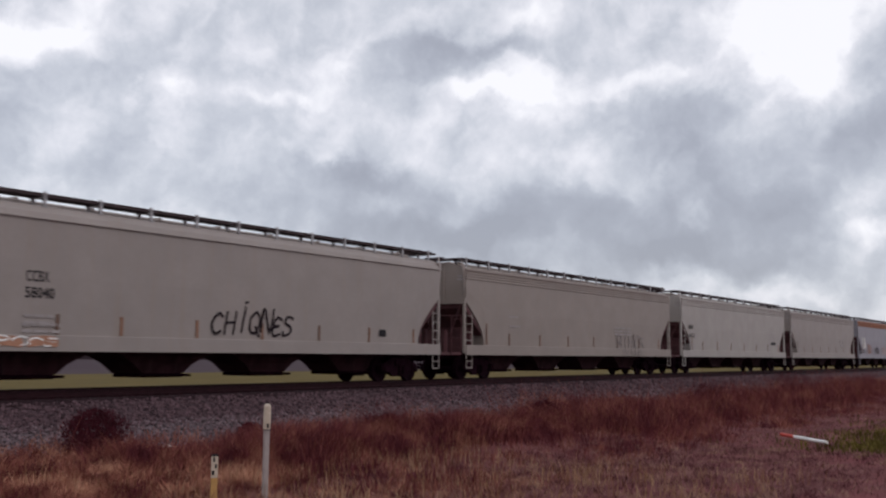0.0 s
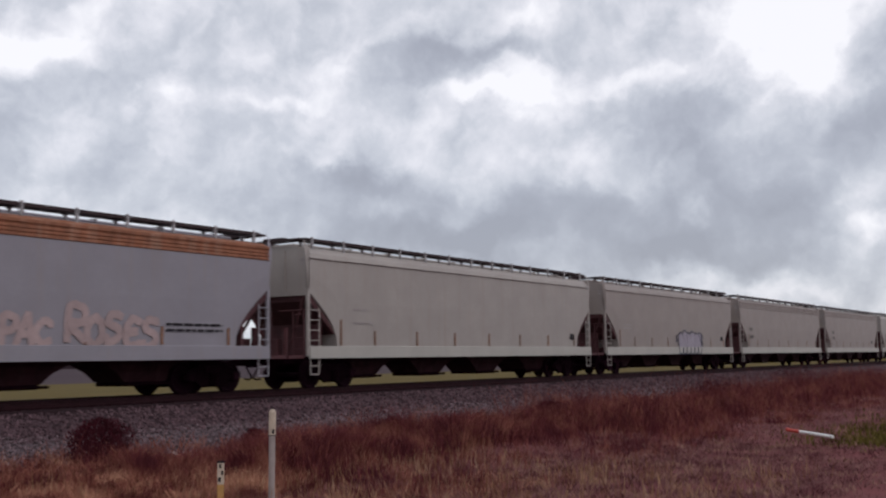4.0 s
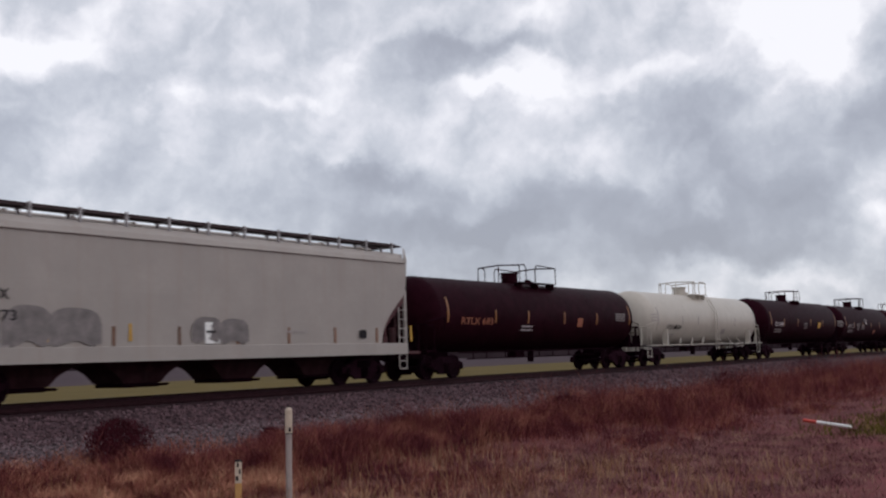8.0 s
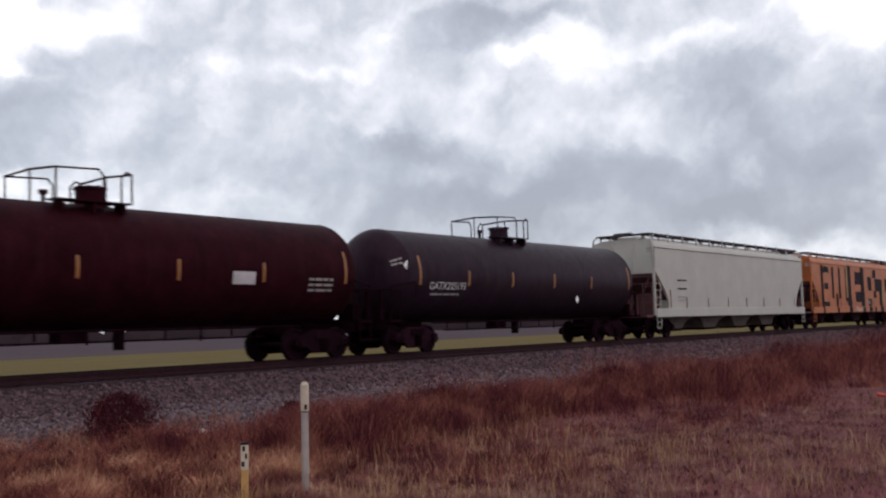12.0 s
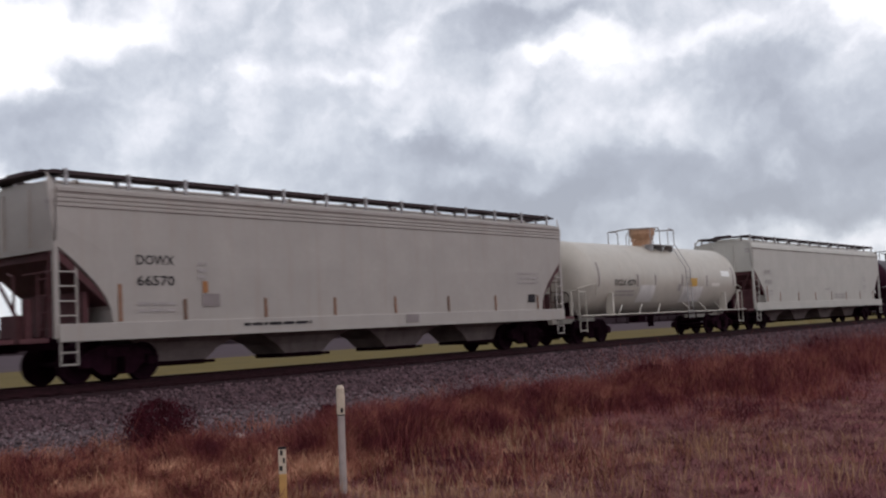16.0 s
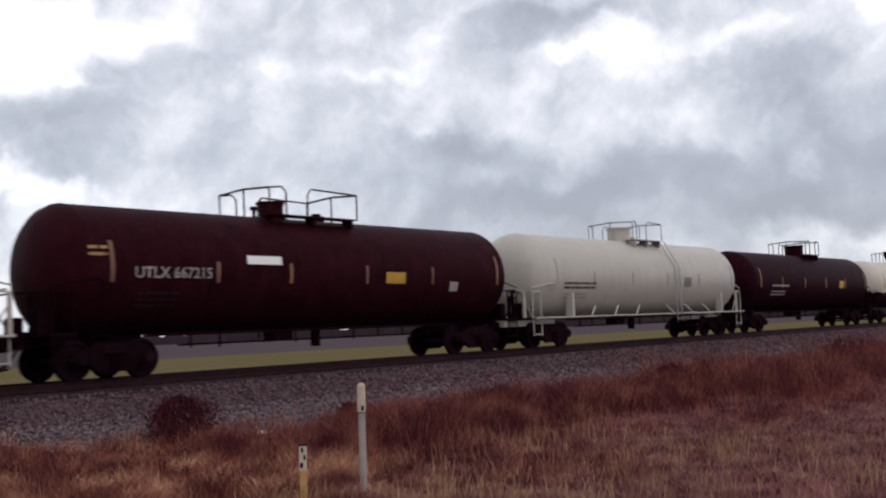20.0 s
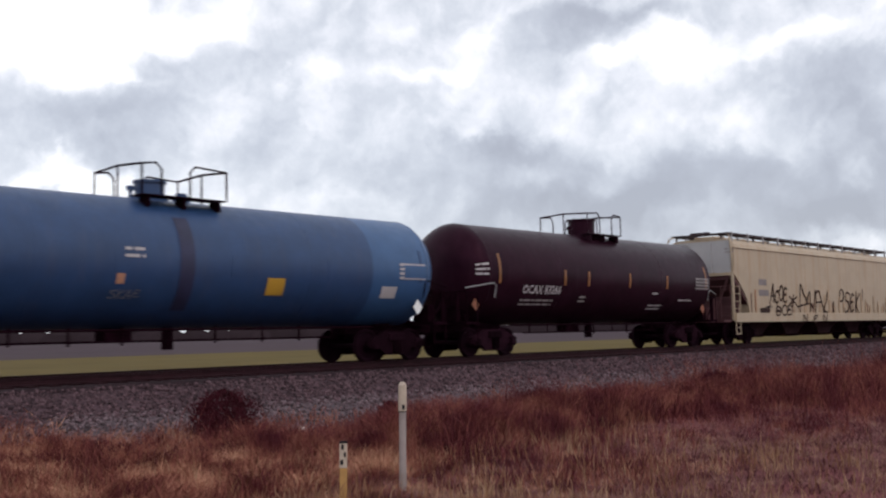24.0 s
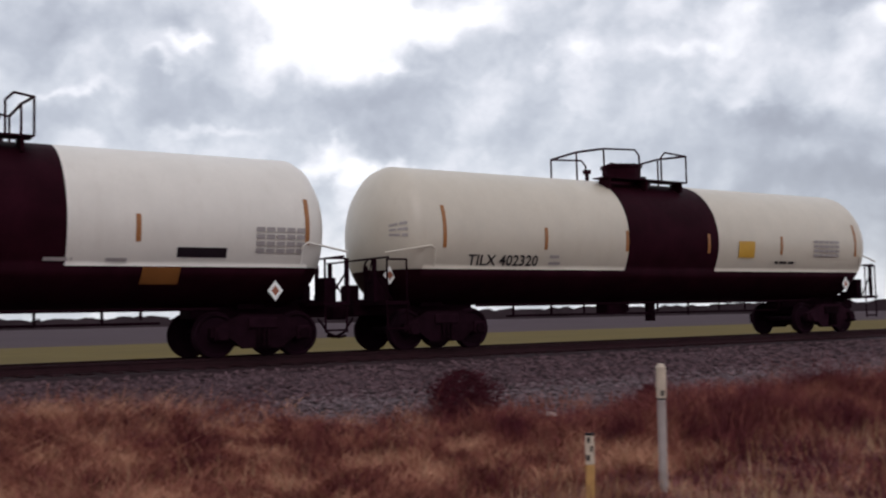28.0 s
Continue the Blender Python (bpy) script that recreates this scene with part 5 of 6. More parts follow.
    hopper(61.8, 84.4, pale, "pale covered hopper car with black numbers", triangle=tri, dusty=True,
           marks=nums("DOWX", "66570", 2.03, 2.7, 0.49, 1.08, 1.07, 0.24) + [(O, 3.92, 1.7, 0.54, 0.32, patch, "brown patch"), (O, 3.95, 2.04, 0.14, 0.28, MARK, "orange mark"), (O, 18.4, 1.63, 0.42, 0.28, DARKTEXT, boxlab), (D_, 17.75, 2.65, 3, 1.4, GREYBAR), (D_, 5.2, 1.22, 1, 2.4, DARKTEXT), (O, 11.6, 1.08, 0.6, 0.25, patch, "grey patch on the sill"), (D_, 3.8, 2.75, 3, 0.3, GREYBAR)])
    rustdome = paint("rust_stained_dome", (0.42, 0.24, 0.14), 0.6, vary=0.3, streak=0.5, dirt=(0.2, 0.08, 0.04))
    tank_car(84.4, 102.2, OFFWHITE, "white tank car with rusty manway dome", platform=(-1.4, 0.9), dx=-0.16, top=4.11, side_rail=OFFWHITE, strips=patch, dome=rustdome, tall_dome=0.74, dome_r=0.56, rail=GALV,
             marks=[(T, "DCLX 4279", 2.5, 2.24, 1.77, 0.25, DARKTEXT), (D_, 2.6, 2.0, 2, 1.66, GREYBAR), (O, 4.65, 1.48, 1.42, 0.78, faint, "lighter repaint patch"), (O, 8.75, 1.42, 2.1, 0.78, faint, "lighter repaint patch"), (O, 9.48, 2.15, 0.74, 0.43, Y, "yellow panel"), (O, 12.95, 2.68, 0.95, 0.27, PATCHW, "bright white repaint patch"), (O, 11.8, 2.2, 0.9, 0.16, light, "lighter repaint patch"), (O, 8.3, 2.0, 0.25, 0.3, GREYBAR, "small grey data panel")])
    hopper(102.2, 124.0, white, "white covered hopper car with clean sides", smooth_roof=True, triangle=tri, dusty=True, marks=[(T, "DOWX", 1.32, 2.81, 1.0, 0.26, GREYBAR), (T, "49680", 1.3, 2.3, 1.0, 0.26, GREYBAR), (D_, 1.3, 1.95, 2, 1.0, GREYBAR), (D_, 10.6, 2.05, 1, 0.9, GREYBAR), (D_, 12.2, 1.72, 2, 1.9, GREYBAR), (D_, 17.9, 2.75, 2, 0.45, GREYBAR), (D_, 17.9, 2.2, 3, 0.5, GREYBAR)])
    tank_car(124.0, 143.7, VIOLET, "black tank car with yellow panel and white lettering", platform=(-2.0, 1.3), dx=-0.78, top=4.19, tall_dome=0.55, dome_r=0.5,
             marks=[(T, "DOWX 74528", 2.17, 2.19, 2.15, 0.3, PALETEXT), (D_, 2.5, 1.95, 2, 1.78, GREYBAR), (O, 11.69, 2.12, 0.73, 0.52, Y, "yellow panel"), (D_, 11.8, 1.75, 3, 1.5, GREYBAR), (D_, 13.6, 1.8, 3, 1.2, GREYBAR), (O, 15.0, 2.36, 1.25, 0.36, GREYBAR, "pale data table"), (O, 4.6, 2.2, 0.28, 0.28, GREYBAR, "small boxed sign"), ("diamond", 0.1, 1.5, 0.35, 0.4, PATCHW, "white diamond placard"), ("diamond", 17.0, 1.6, 0.35, 0.4, PATCHW, "white diamond placard"), (D_, 6.6, 1.9, 1, 0.8, GREYBAR)])
    tank_car(143.7, 160.95, CREAM, "cream tank car with black graffiti scrawl", platform=(-2.7, 0.1), dx=-1.2, top=4.32, side_rail=OFFWHITE, strips=patch, rail=GALV, ends=WHITE, end_w=2.2,
             marks=[(T, "DOWX  73873", 0.9, 2.24, 2.2, 0.26, DARKTEXT), (D_, 1.0, 2.0, 2, 1.8, GREYBAR), (S_, 2.75, 1.42, 3.6, 0.8, 0.026, SPRAY, [rounded(ln) for ln in SCRAWL], "smudged black sprayed scrawl"), (S_, 2.8, 1.40, 3.3, 0.8, 0.07, smudge, [rounded(ln) for ln in SCRAWL[1::2]], "grey sprayed shading"), (S_, 7.7, 1.95, 2.0, 0.16, 0.02, smudge, [[(0.0, 0.1), (0.3, 0.5), (0.6, 0.3), (1.0, 0.2)], [(0.15, 0.35), (0.42, 1.0), (0.5, 0.4)]], "thin dark smear"), (O, 10.74, 2.14, 0.88, 0.42, Y, "yellow panel"), (O, 13.45, 2.04, 1.05, 0.5, CHARCOAL, "dark data table"), (S_, 11.0, 1.55, 0.62, 0.5, 0.07, SPRAY, [[(0.0, 0.0), (0.5, 0.5), (0.85, 1.0)], [(0.25, 0.1), (0.7, 0.35), (0.8, 0.9)]], "black sprayed blot"), (S_, 12.7, 1.72, 0.3, 0.16, 0.06, SPRAY, [[(0.0, 0.0), (1.0, 1.0)]], "small black blot")])
    tank_car(160.95, 179.4, MAROON, "black tank car with white strip and yellow panel", platform=(-2.4, 0.95), dx=-1.45, top=4.13, strips=OLDMARK, marks=[(T, "UTLX 667215", 1.6, 2.31, 2.2, 0.27, GREYBAR), (O, 4.92, 2.69, 1.17, 0.22, PATCHW, "white strip"), (D_, 5.0, 2.8, 1, 0.4, DARKTEXT), (O, 10.13, 2.23, 0.84, 0.33, Y, "yellow panel"), (D_, 1.7, 1.95, 3, 1.2, CHARCOAL), (O, 13.1, 2.0, 0.4, 0.3, GREYBAR, "worn data panel"), (D_, 0.4, 3.0, 2, 0.5, yfill)])
    tank_car(179.4, 198.6, OFFWHITE, "white tank car with white walkway and ladder", platform=(-1.6, 0.9), dx=-0.9, top=4.2, side_rail=OFFWHITE, strips=GREYBAR, rail=GALV, tall_dome=0.5, dome_r=0.48, marks=[(D_, 1.2, 2.3, 2, 2.2, DARKTEXT), (O, 10.65, 2.2, 0.65, 0.4, patch, "grey data panel"), (D_, 1.3, 1.9, 2, 1.6, GREYBAR)])
    tank_car(198.6, 217.5, BLACK, "black tank car with broad manway", platform=(-1.4, 0.6), dx=-0.4, top=4.1, tall_dome=0.5, dome_r=0.5, marks=[(D_, 1.2, 2.3, 1, 2.2, PALETEXT), (D_, 1.2, 2.0, 2, 1.8, GREYBAR), (O, 11.0, 2.2, 0.7, 0.4, Y, "yellow panel")])
    for u0, u1, shell, band, name, x, w, lab, yx, tx in ((217.5, 235.6, CREAM, (-2.2, 1.1), "OCAX  4082", 1.35, 2.1, "cream tank car with black centre band", 11.1, 13.3), (235.6, 252.0, WHITE, (-2.3, 1.25), "OCAX 4242", 0.98, 1.93, "white tank car with black centre band", 9.8, 12.4)):
        tank_car(u0, u1, shell, lab, platform=(-1.7, 0.8), dx=-0.5, top=4.05, band=band, low=BLACK, low_z=1.97, inset=0.92, rail=BLACK, dome=BLACK, tall_dome=0.78, dome_r=0.60,
                 marks=[(T, name, x, 2.22, w, 0.28, DARKTEXT), (D_, x + 0.2, 1.98, 1, 1.6, GREYBAR), (O, yx, 2.14, 0.7, 0.38, Y, "yellow panel"), (D_, yx + 0.08, 2.32, 1, 0.5, DARKTEXT), (O, tx, 2.28, 1.1, 0.55, GREYBAR, "grey data table"), (D_, 9.9, 2.9, 2, 0.5, PALETEXT), (O, x + 2.9, 2.2, 0.3, 0.3, light, "small boxed sign"), ("diamond", u1 - u0 - 2.2, 1.66, 0.35, 0.36, PATCHW, "white diamond placard")])
    tank_car(252.0, 271.2, BLUE, "blue tank car with lighter repainted ends", platform=(-1.3, 1.1), dx=-0.42, top=4.16, ends=LBLUE, end_w=3.0, strips=BLUE, rail=UNDER, dome=BLUE,
             marks=[(T, "FDBX", 1.46, 2.08, 0.9, 0.28, PALETEXT), (O, 2.5, 2.06, 1.1, 0.32, light, "white number plate panel"), (T, "950053", 2.58, 2.11, 0.95, 0.22, BLUESPRAY), (D_, 1.5, 1.9, 2, 1.8, GREYBAR), (O, 10.94, 1.78, 0.56, 0.46, Y, "yellow panel"), (O, 15.9, 2.3, 1.1, 0.5, PALETEXT, "white data table"), (O, 16.0, 2.36, 0.9, 0.36, LBLUE, "blue data fields"), (O, 15.0, 1.75, 0.6, 0.35, PALETEXT, "boxed white notice"), ("diamond", 16.9, 1.5, 0.4, 0.45, PATCHW, "white diamond placard"), ("diamond", 0.25, 1.5, 0.4, 0.45, PATCHW, "white diamond placard"), (D_, 6.9, 2.8, 2, 0.5, PALETEXT), (D_, 0.0, 3.0, 2, 0.6, PALETEXT), (S_, 6.6, 1.66, 0.8, 0.18, 0.010, GREYBAR, tag_lines("SKAE", 9), "thin white scribble"), (O, 6.72, 2.0, 0.2, 0.24, rustspray, "rusty orange blotch"), (O, 8.35, 1.3, 0.4, 2.4, BLUESPRAY, "dark dirty stain below the manway")])
    tank_car(271.2, 288.0, VIOLET, "glossy black tank car with white lettering", platform=(-0.95, 1.26), dx=0.2, top=4.29, tall_dome=0.55, dome_r=0.5, marks=[(T, "OCAX 83266", 2.2, 1.98, 2.1, 0.3, PALETEXT), (D_, 2.2, 1.75, 2, 1.8, GREYBAR), (D_, 10.3, 2.1, 1, 0.4, PALETEXT), (D_, 10.3, 1.6, 2, 1.0, PALETEXT), (D_, 12.4, 1.85, 1, 1.0, PALETEXT), (O, 14.0, 2.3, 1.1, 0.5, GREYBAR, "pale data table"), (D_, 5.5, 1.9, 2, 0.4, GREYBAR), (D_, -0.2, 2.9, 3, 0.6, PALETEXT), ("diamond", 0.0, 1.5, 0.35, 0.4, REDTEXT, "red diamond placard"), ("diamond", 14.9, 1.5, 0.35, 0.4, REDTEXT, "red diamond placard")])
    hopper(288.0, 309.5, yellowed, "yellowed covered hopper car with black graffiti", smooth_roof=True, triangle=tri, end_sheet=paleend,
           marks=[(O, 2.34, 2.6, 0.8, 0.28, patch, "dark number patch"), (O, 2.33, 2.13, 1.0, 0.28, patch, "dark number patch"), (S_, 3.46, 1.9, 1.75, 0.6, 0.042, oldspray, tag_lines("ACOE", 11, 0.25), "black sprayed tag"), (S_, 3.9, 1.25, 1.7, 0.4, 0.035, oldspray, tag_lines("BCE", 13), "black sprayed tag"), (S_, 5.3, 1.6, 1.1, 0.65, 0.042, oldspray, tag_lines("*", 12), "black sprayed star"),
                  (S_, 6.0, 1.35, 13.5, 1.0, 0.10, drip, [[(k / 22, 0.0), (k / 22 + 0.001, 0.25 + 0.75 * ((k * 7) % 11) / 11)] for k in range(23)], "rusty drip streaks down the side"),
                  (S_, 6.35, 1.42, 3.7, 1.35, 0.042, oldspray, [rounded(ln) for ln in SPIKES], "large spiky black sprayed tag"), (S_, 11.4, 1.5, 3.6, 0.9, 0.042, oldspray, tag_lines("PSEK!", 17, 0.25), "black sprayed tag"), (O, 2.4, 1.1, 0.9, 0.5, oldspray, "black sprayed box on the sill"), (S_, 6.8, 0.95, 3.0, 0.3, 0.03, oldspray, tag_lines("N E N", 5), "drips of black spray"), (O, 1.9, 1.4, 0.12, 1.0, MARK, "rust-orange streak"), (D_, 3.0, 1.65, 1, 0.6, DARKTEXT)])
    for u0, u1, shell, band, name, lab, yx, low_yellow in ((309.5, 325.5, WHITE, (-1.46, 1.4), "OCAX 86076", "white tank car with black centre band and base", 9.4, False), (340.8, 355.8, WHITE, (-1.4, 1.45), "OCAX 82082", "white tank car with black band and letters", 9.72, True)):
        tank_car(u0, u1, shell, lab, platform=(-0.95, 1.0), dx=0.05, top=4.2 if low_yellow else 4.0, band=band, low=BLACK, inset=0.66 if low_yellow else 0.78, strip_n=5 if low_yellow else 6, strip_ends=(0.95, 0.82), rail=BLACK, dome=BLACK, tall_dome=0.42, dome_r=0.52,
                 marks=[(T, name, 1.75 if not low_yellow else 0.9, 2.25 if low_yellow else 2.36, 1.98, 0.28, DARKTEXT), (D_, 1.4, 1.98, 2, 1.5, GREYBAR), (O, yx, 1.36 if low_yellow else 1.9, 0.74, 0.4, MARK if low_yellow else Y, "orange panel" if low_yellow else "yellow panel"), (O, 12.05, 2.06, 1.1, 0.56, GREYBAR, "grey data table"), (D_, 7.9, 1.9, 1, 0.5, GREYBAR), (D_, 9.0, 1.9, 1, 0.4, GREYBAR), ("diamond", 12.5, 1.25, 0.34, 0.42, PATCHW, "white and red diamond placard"), ("diamond", 0.2, 1.25, 0.3, 0.36, PATCHW, "white diamond placard")] + ([(O, 10.34, 1.96, 1.0, 0.2, SPRAY, "dark name plate"), (D_, 10.42, 2.055, 1, 0.84, pink)] if low_yellow else []))
    tank_car(325.5, 340.8, VIOLET, "short black tank car with yellow panel", platform=(-1.2, 0.4), dx=-0.45, top=3.8, tall_dome=0.62, dome_r=0.55, marks=[(T, "CRDX 130028", 1.81, 2.18, 2.3, 0.3, PALETEXT), (D_, 2.0, 1.95, 3, 1.9, GREYBAR), (O, 8.17, 2.14, 0.92, 0.52, Y, "yellow panel"), (O, 9.9, 2.18, 1.05, 0.6, GREYBAR, "pale data table"), (D_, -0.1, 2.95, 3, 0.6, PALETEXT), ("diamond", 0.6, 1.5, 0.3, 0.3, GREYBAR, "worn diamond placard")])
    tank_car(355.8, 374.5, CREAM, "last cream tank car with black centre band", platform=(-1.9, 1.1), dx=-0.3, top=4.24, band=(-1.65, 1.65), low=BLACK, rail=BLACK, dome=BLACK, tall_dome=0.42, dome_r=0.52,
             marks=[(T, "TILX 402320", 2.13, 1.86, 2.03, 0.27, DARKTEXT), (D_, 4.5, 2.1, 2, 0.35, GREYBAR), (O, 11.14, 2.17, 0.65, 0.45, Y, "yellow panel"), (O, 14.35, 2.22, 1.2, 0.52, GREYBAR, "grey data table"), (D_, 12.7, 2.05, 1, 0.9, DARKTEXT), (D_, -0.2, 2.85, 3, 0.6, GREYBAR), ("diamond", 0.0, 1.3, 0.34, 0.42, PATCHW, "white and red diamond placard"), ("diamond", 16.2, 1.4, 0.34, 0.42, PATCHW, "white and red diamond placard")])


# ---- ground ----
def noise2(x, y, s, seed=0.0):
    return noise.noise((x * s + seed, y * s - seed, seed * 0.37))


STEPS = [(-1e6, 0.0), (10.0, 0.0), (16.2, 0.38), (18.4, 0.76), (20.3, 1.31), (24.5, 1.31), (26.8, 0.78), (1e6, 0.78)]


def ground_height(x, y):
    for (y0, z0), (y1, z1) in zip(STEPS, STEPS[1:]):
        if y < y1:
            return z0 + (z1 - z0) * max(0.0, (y - y0) / (y1 - y0))
    return 0.78


def ground_point(x, y):
    if 3 < y < 20 and -20 < x < 90:
        return ground_height(x, y) + 0.06 * noise2(x, y, 0.5) + 0.03 * noise2(x, y, 1.7, 3.1)
    return ground_height(x, y)


def build_ground():
    """One sheet to the horizon, finer where the camera looks."""
    xs = [-4500, -1500, -600, -250, -120, -60, -30] + [-20 + i * 0.8 for i in range(138)] + [95, 120, 160, 220, 320, 500, 900, 1800, 4500]
    ys = [-4500, -1500, -500, -150, -50, -15, 0, 3] + [4 + i * 0.4 for i in range(60)] + [28.5, 30, 34, 40, 50, 65, 80, 90, 100, 130, 180, 260, 400, 700, 1400, 4500]
    nx, ny = len(xs), len(ys)
    co = [(x, y, ground_point(x, y)) for y in ys for x in xs]
    fs = [(j * nx + i, j * nx + i + 1, (j + 1) * nx + i + 1, (j + 1) * nx + i) for j in range(ny - 1) for i in range(nx - 1)]
    me = bpy.data.meshes.new("ground")
    me.from_pydata(co, [], fs)
    soil = paint("dry_grass_soil", (0.150, 0.046, 0.047), 0.95, vary=0.4, scale=0.6, bump=0.5, bump_scale=8, spec=0.1)
    stone = paint("grey_ballast", (0.115, 0.084, 0.092), 0.95, vary=0.5, scale=5, bump=1.0, bump_scale=14, spec=0.2)
    # crown ballast darkened to stand in for shade under rails and cars
    crown = paint("shade_darkened_ballast", (0.024, 0.0080, 0.011), 0.95, vary=0.4, scale=5, bump=1.0, bump_scale=14, spec=0.2)
    green = paint("green_winter_crop", (0.108, 0.074, 0.016), 0.95, vary=0.15, scale=0.15, spec=0.1)
    brown = paint("brown_stubble_field", (0.054, 0.032, 0.039), 0.95, vary=0.15, scale=0.05, spec=0.1)
    shoulder = paint("brown_ballast_shoulder", (0.078, 0.046, 0.053), 0.95, vary=0.45, scale=5, bump=1.0, bump_scale=14, spec=0.15)
    for m in (soil, stone, green, brown, crown, shoulder):
        me.materials.append(m)
    for p in me.polygons:
        c = p.center
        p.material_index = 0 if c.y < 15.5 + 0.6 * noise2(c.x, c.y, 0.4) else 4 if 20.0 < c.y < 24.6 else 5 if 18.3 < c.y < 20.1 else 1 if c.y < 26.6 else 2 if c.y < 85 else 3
    me.polygons.foreach_set("use_smooth", [True] * len(me.polygons))
    tagged(new("ground", me), "dry grass verge, ballast bed and flat fields", "ground", kind="structure")


def blades(name, label, n, place, tall, wide, colors, lean=0.35, spec=0.1):
    """Many thin bent blades as one object; place(rng, n) gives their feet, tall their least and greatest height."""
    rng = np.random.default_rng(len(name) * 7 + n)
    x, y, k = place(rng, n)
    n = len(x)
    z = np.array([ground_point(a, b) for a, b in zip(x, y)]) - 0.03
    h = rng.uniform(*tall, n) * k
    a = rng.uniform(0, 2 * math.pi, n)
    b = rng.uniform(0, 2 * math.pi, n)
    w = rng.uniform(*wide, n)
    l1 = rng.uniform(0.1, lean, n) * h
    foot = np.stack([x, y, z], 1)
    side = np.stack([np.cos(a) * w, np.sin(a) * w, 0 * w], 1)
    bend = np.stack([np.cos(b) * l1, np.sin(b) * l1, 0 * h], 1)
    up = np.stack([0 * h, 0 * h, h], 1)
    v = np.empty((n, 5, 3))
    v[:, 0], v[:, 1] = foot - side, foot + side
    v[:, 2], v[:, 3] = foot + side * 0.8 + bend * 0.35 + up * 0.6, foot - side * 0.8 + bend * 0.35 + up * 0.6
    v[:, 4] = foot + bend + up
    me = bpy.data.meshes.new(name)
    base = np.arange(n)[:, None] * 5
    me.vertices.add(n * 5)
    me.vertices.foreach_set("co", v.reshape(-1))
    quads, tris = base + np.array([0, 1, 2, 3]), base + np.array([3, 2, 4])
    me.loops.add(n * 7)
    me.loops.foreach_set("vertex_index", np.concatenate([quads, tris], 1).reshape(-1).astype(np.int32))
    me.polygons.add(n * 2)
    me.polygons.foreach_set("loop_start", (np.arange(n)[:, None] * 7 + np.array([0, 4])).reshape(-1).astype(np.int32))
    me.update(calc_edges=True)
    m = bpy.data.materials.new(name)
    m.use_nodes = True
    nt = m.node_tree
    g, r = nt.nodes.new("ShaderNodeNewGeometry"), nt.nodes.new("ShaderNodeValToRGB")
    # colour goes by blade and, in patches, by place; dark patches paint in clump shadows
    tc, no, a1, a2 = nt.nodes.new("ShaderNodeTexCoord"), nt.nodes.new("ShaderNodeTexNoise"), nt.nodes.new("ShaderNodeMath"), nt.nodes.new("ShaderNodeMath")
    no.inputs["Scale"].default_value, no.inputs["Detail"].default_value = 1.3, 7.0
    nt.links.new(tc.outputs["Object"], no.inputs["Vector"])
    a1.operation, a2.operation = "MULTIPLY_ADD", "MULTIPLY_ADD"
    nt.links.new(no.outputs[0], a1.inputs[0])
    a1.inputs[1].default_value, a1.inputs[2].default_value = 4.2, -1.95
    nt.links.new(g.outputs["Random Per Island"], a2.inputs[0])
    a2.inputs[1].default_value = 0.55
    nt.links.new(a1.outputs[0], a2.inputs[2])
    nt.links.new(a2.outputs[0], r.inputs[0])
    for i, c in enumerate(colors):
        q = r.color_ramp.elements[i] if i < 2 else r.color_ramp.elements.new(1.0)
        q.position = i / (len(colors) - 1)
        q.color = (*c, 1)
    bsdf = nt.nodes["Principled BSDF"]
    nt.links.new(r.outputs[0], bsdf.inputs["Base Color"])
    bsdf.inputs["Roughness"].default_value, bsdf.inputs["Specular IOR Level"].default_value = 0.9, spec
    me.materials.append(m)
    return tagged(new(name, me), label, "grass", kind="stuff")


def clumped(rng, n, x0, x1, y0, y1, spread=0.16, per=40):
    """Feet gathered in clumps over a stretch of ground, denser near the camera."""
    c = max(1, n // per)
    u = rng.uniform(0, 1, c) ** 1.5
    cx, cy = x0 + (x1 - x0) * u, rng.uniform(y0, y1, c)
    i = rng.integers(0, c, n)
    s = spread * rng.uniform(0.5, 1.6, c)[i] * (1 + cx[i] / 40)
    return cx[i] + rng.normal(0, 1, n) * s, cy[i] + rng.normal(0, 1, n) * s, rng.uniform(0.6, 1.25, c)[i]


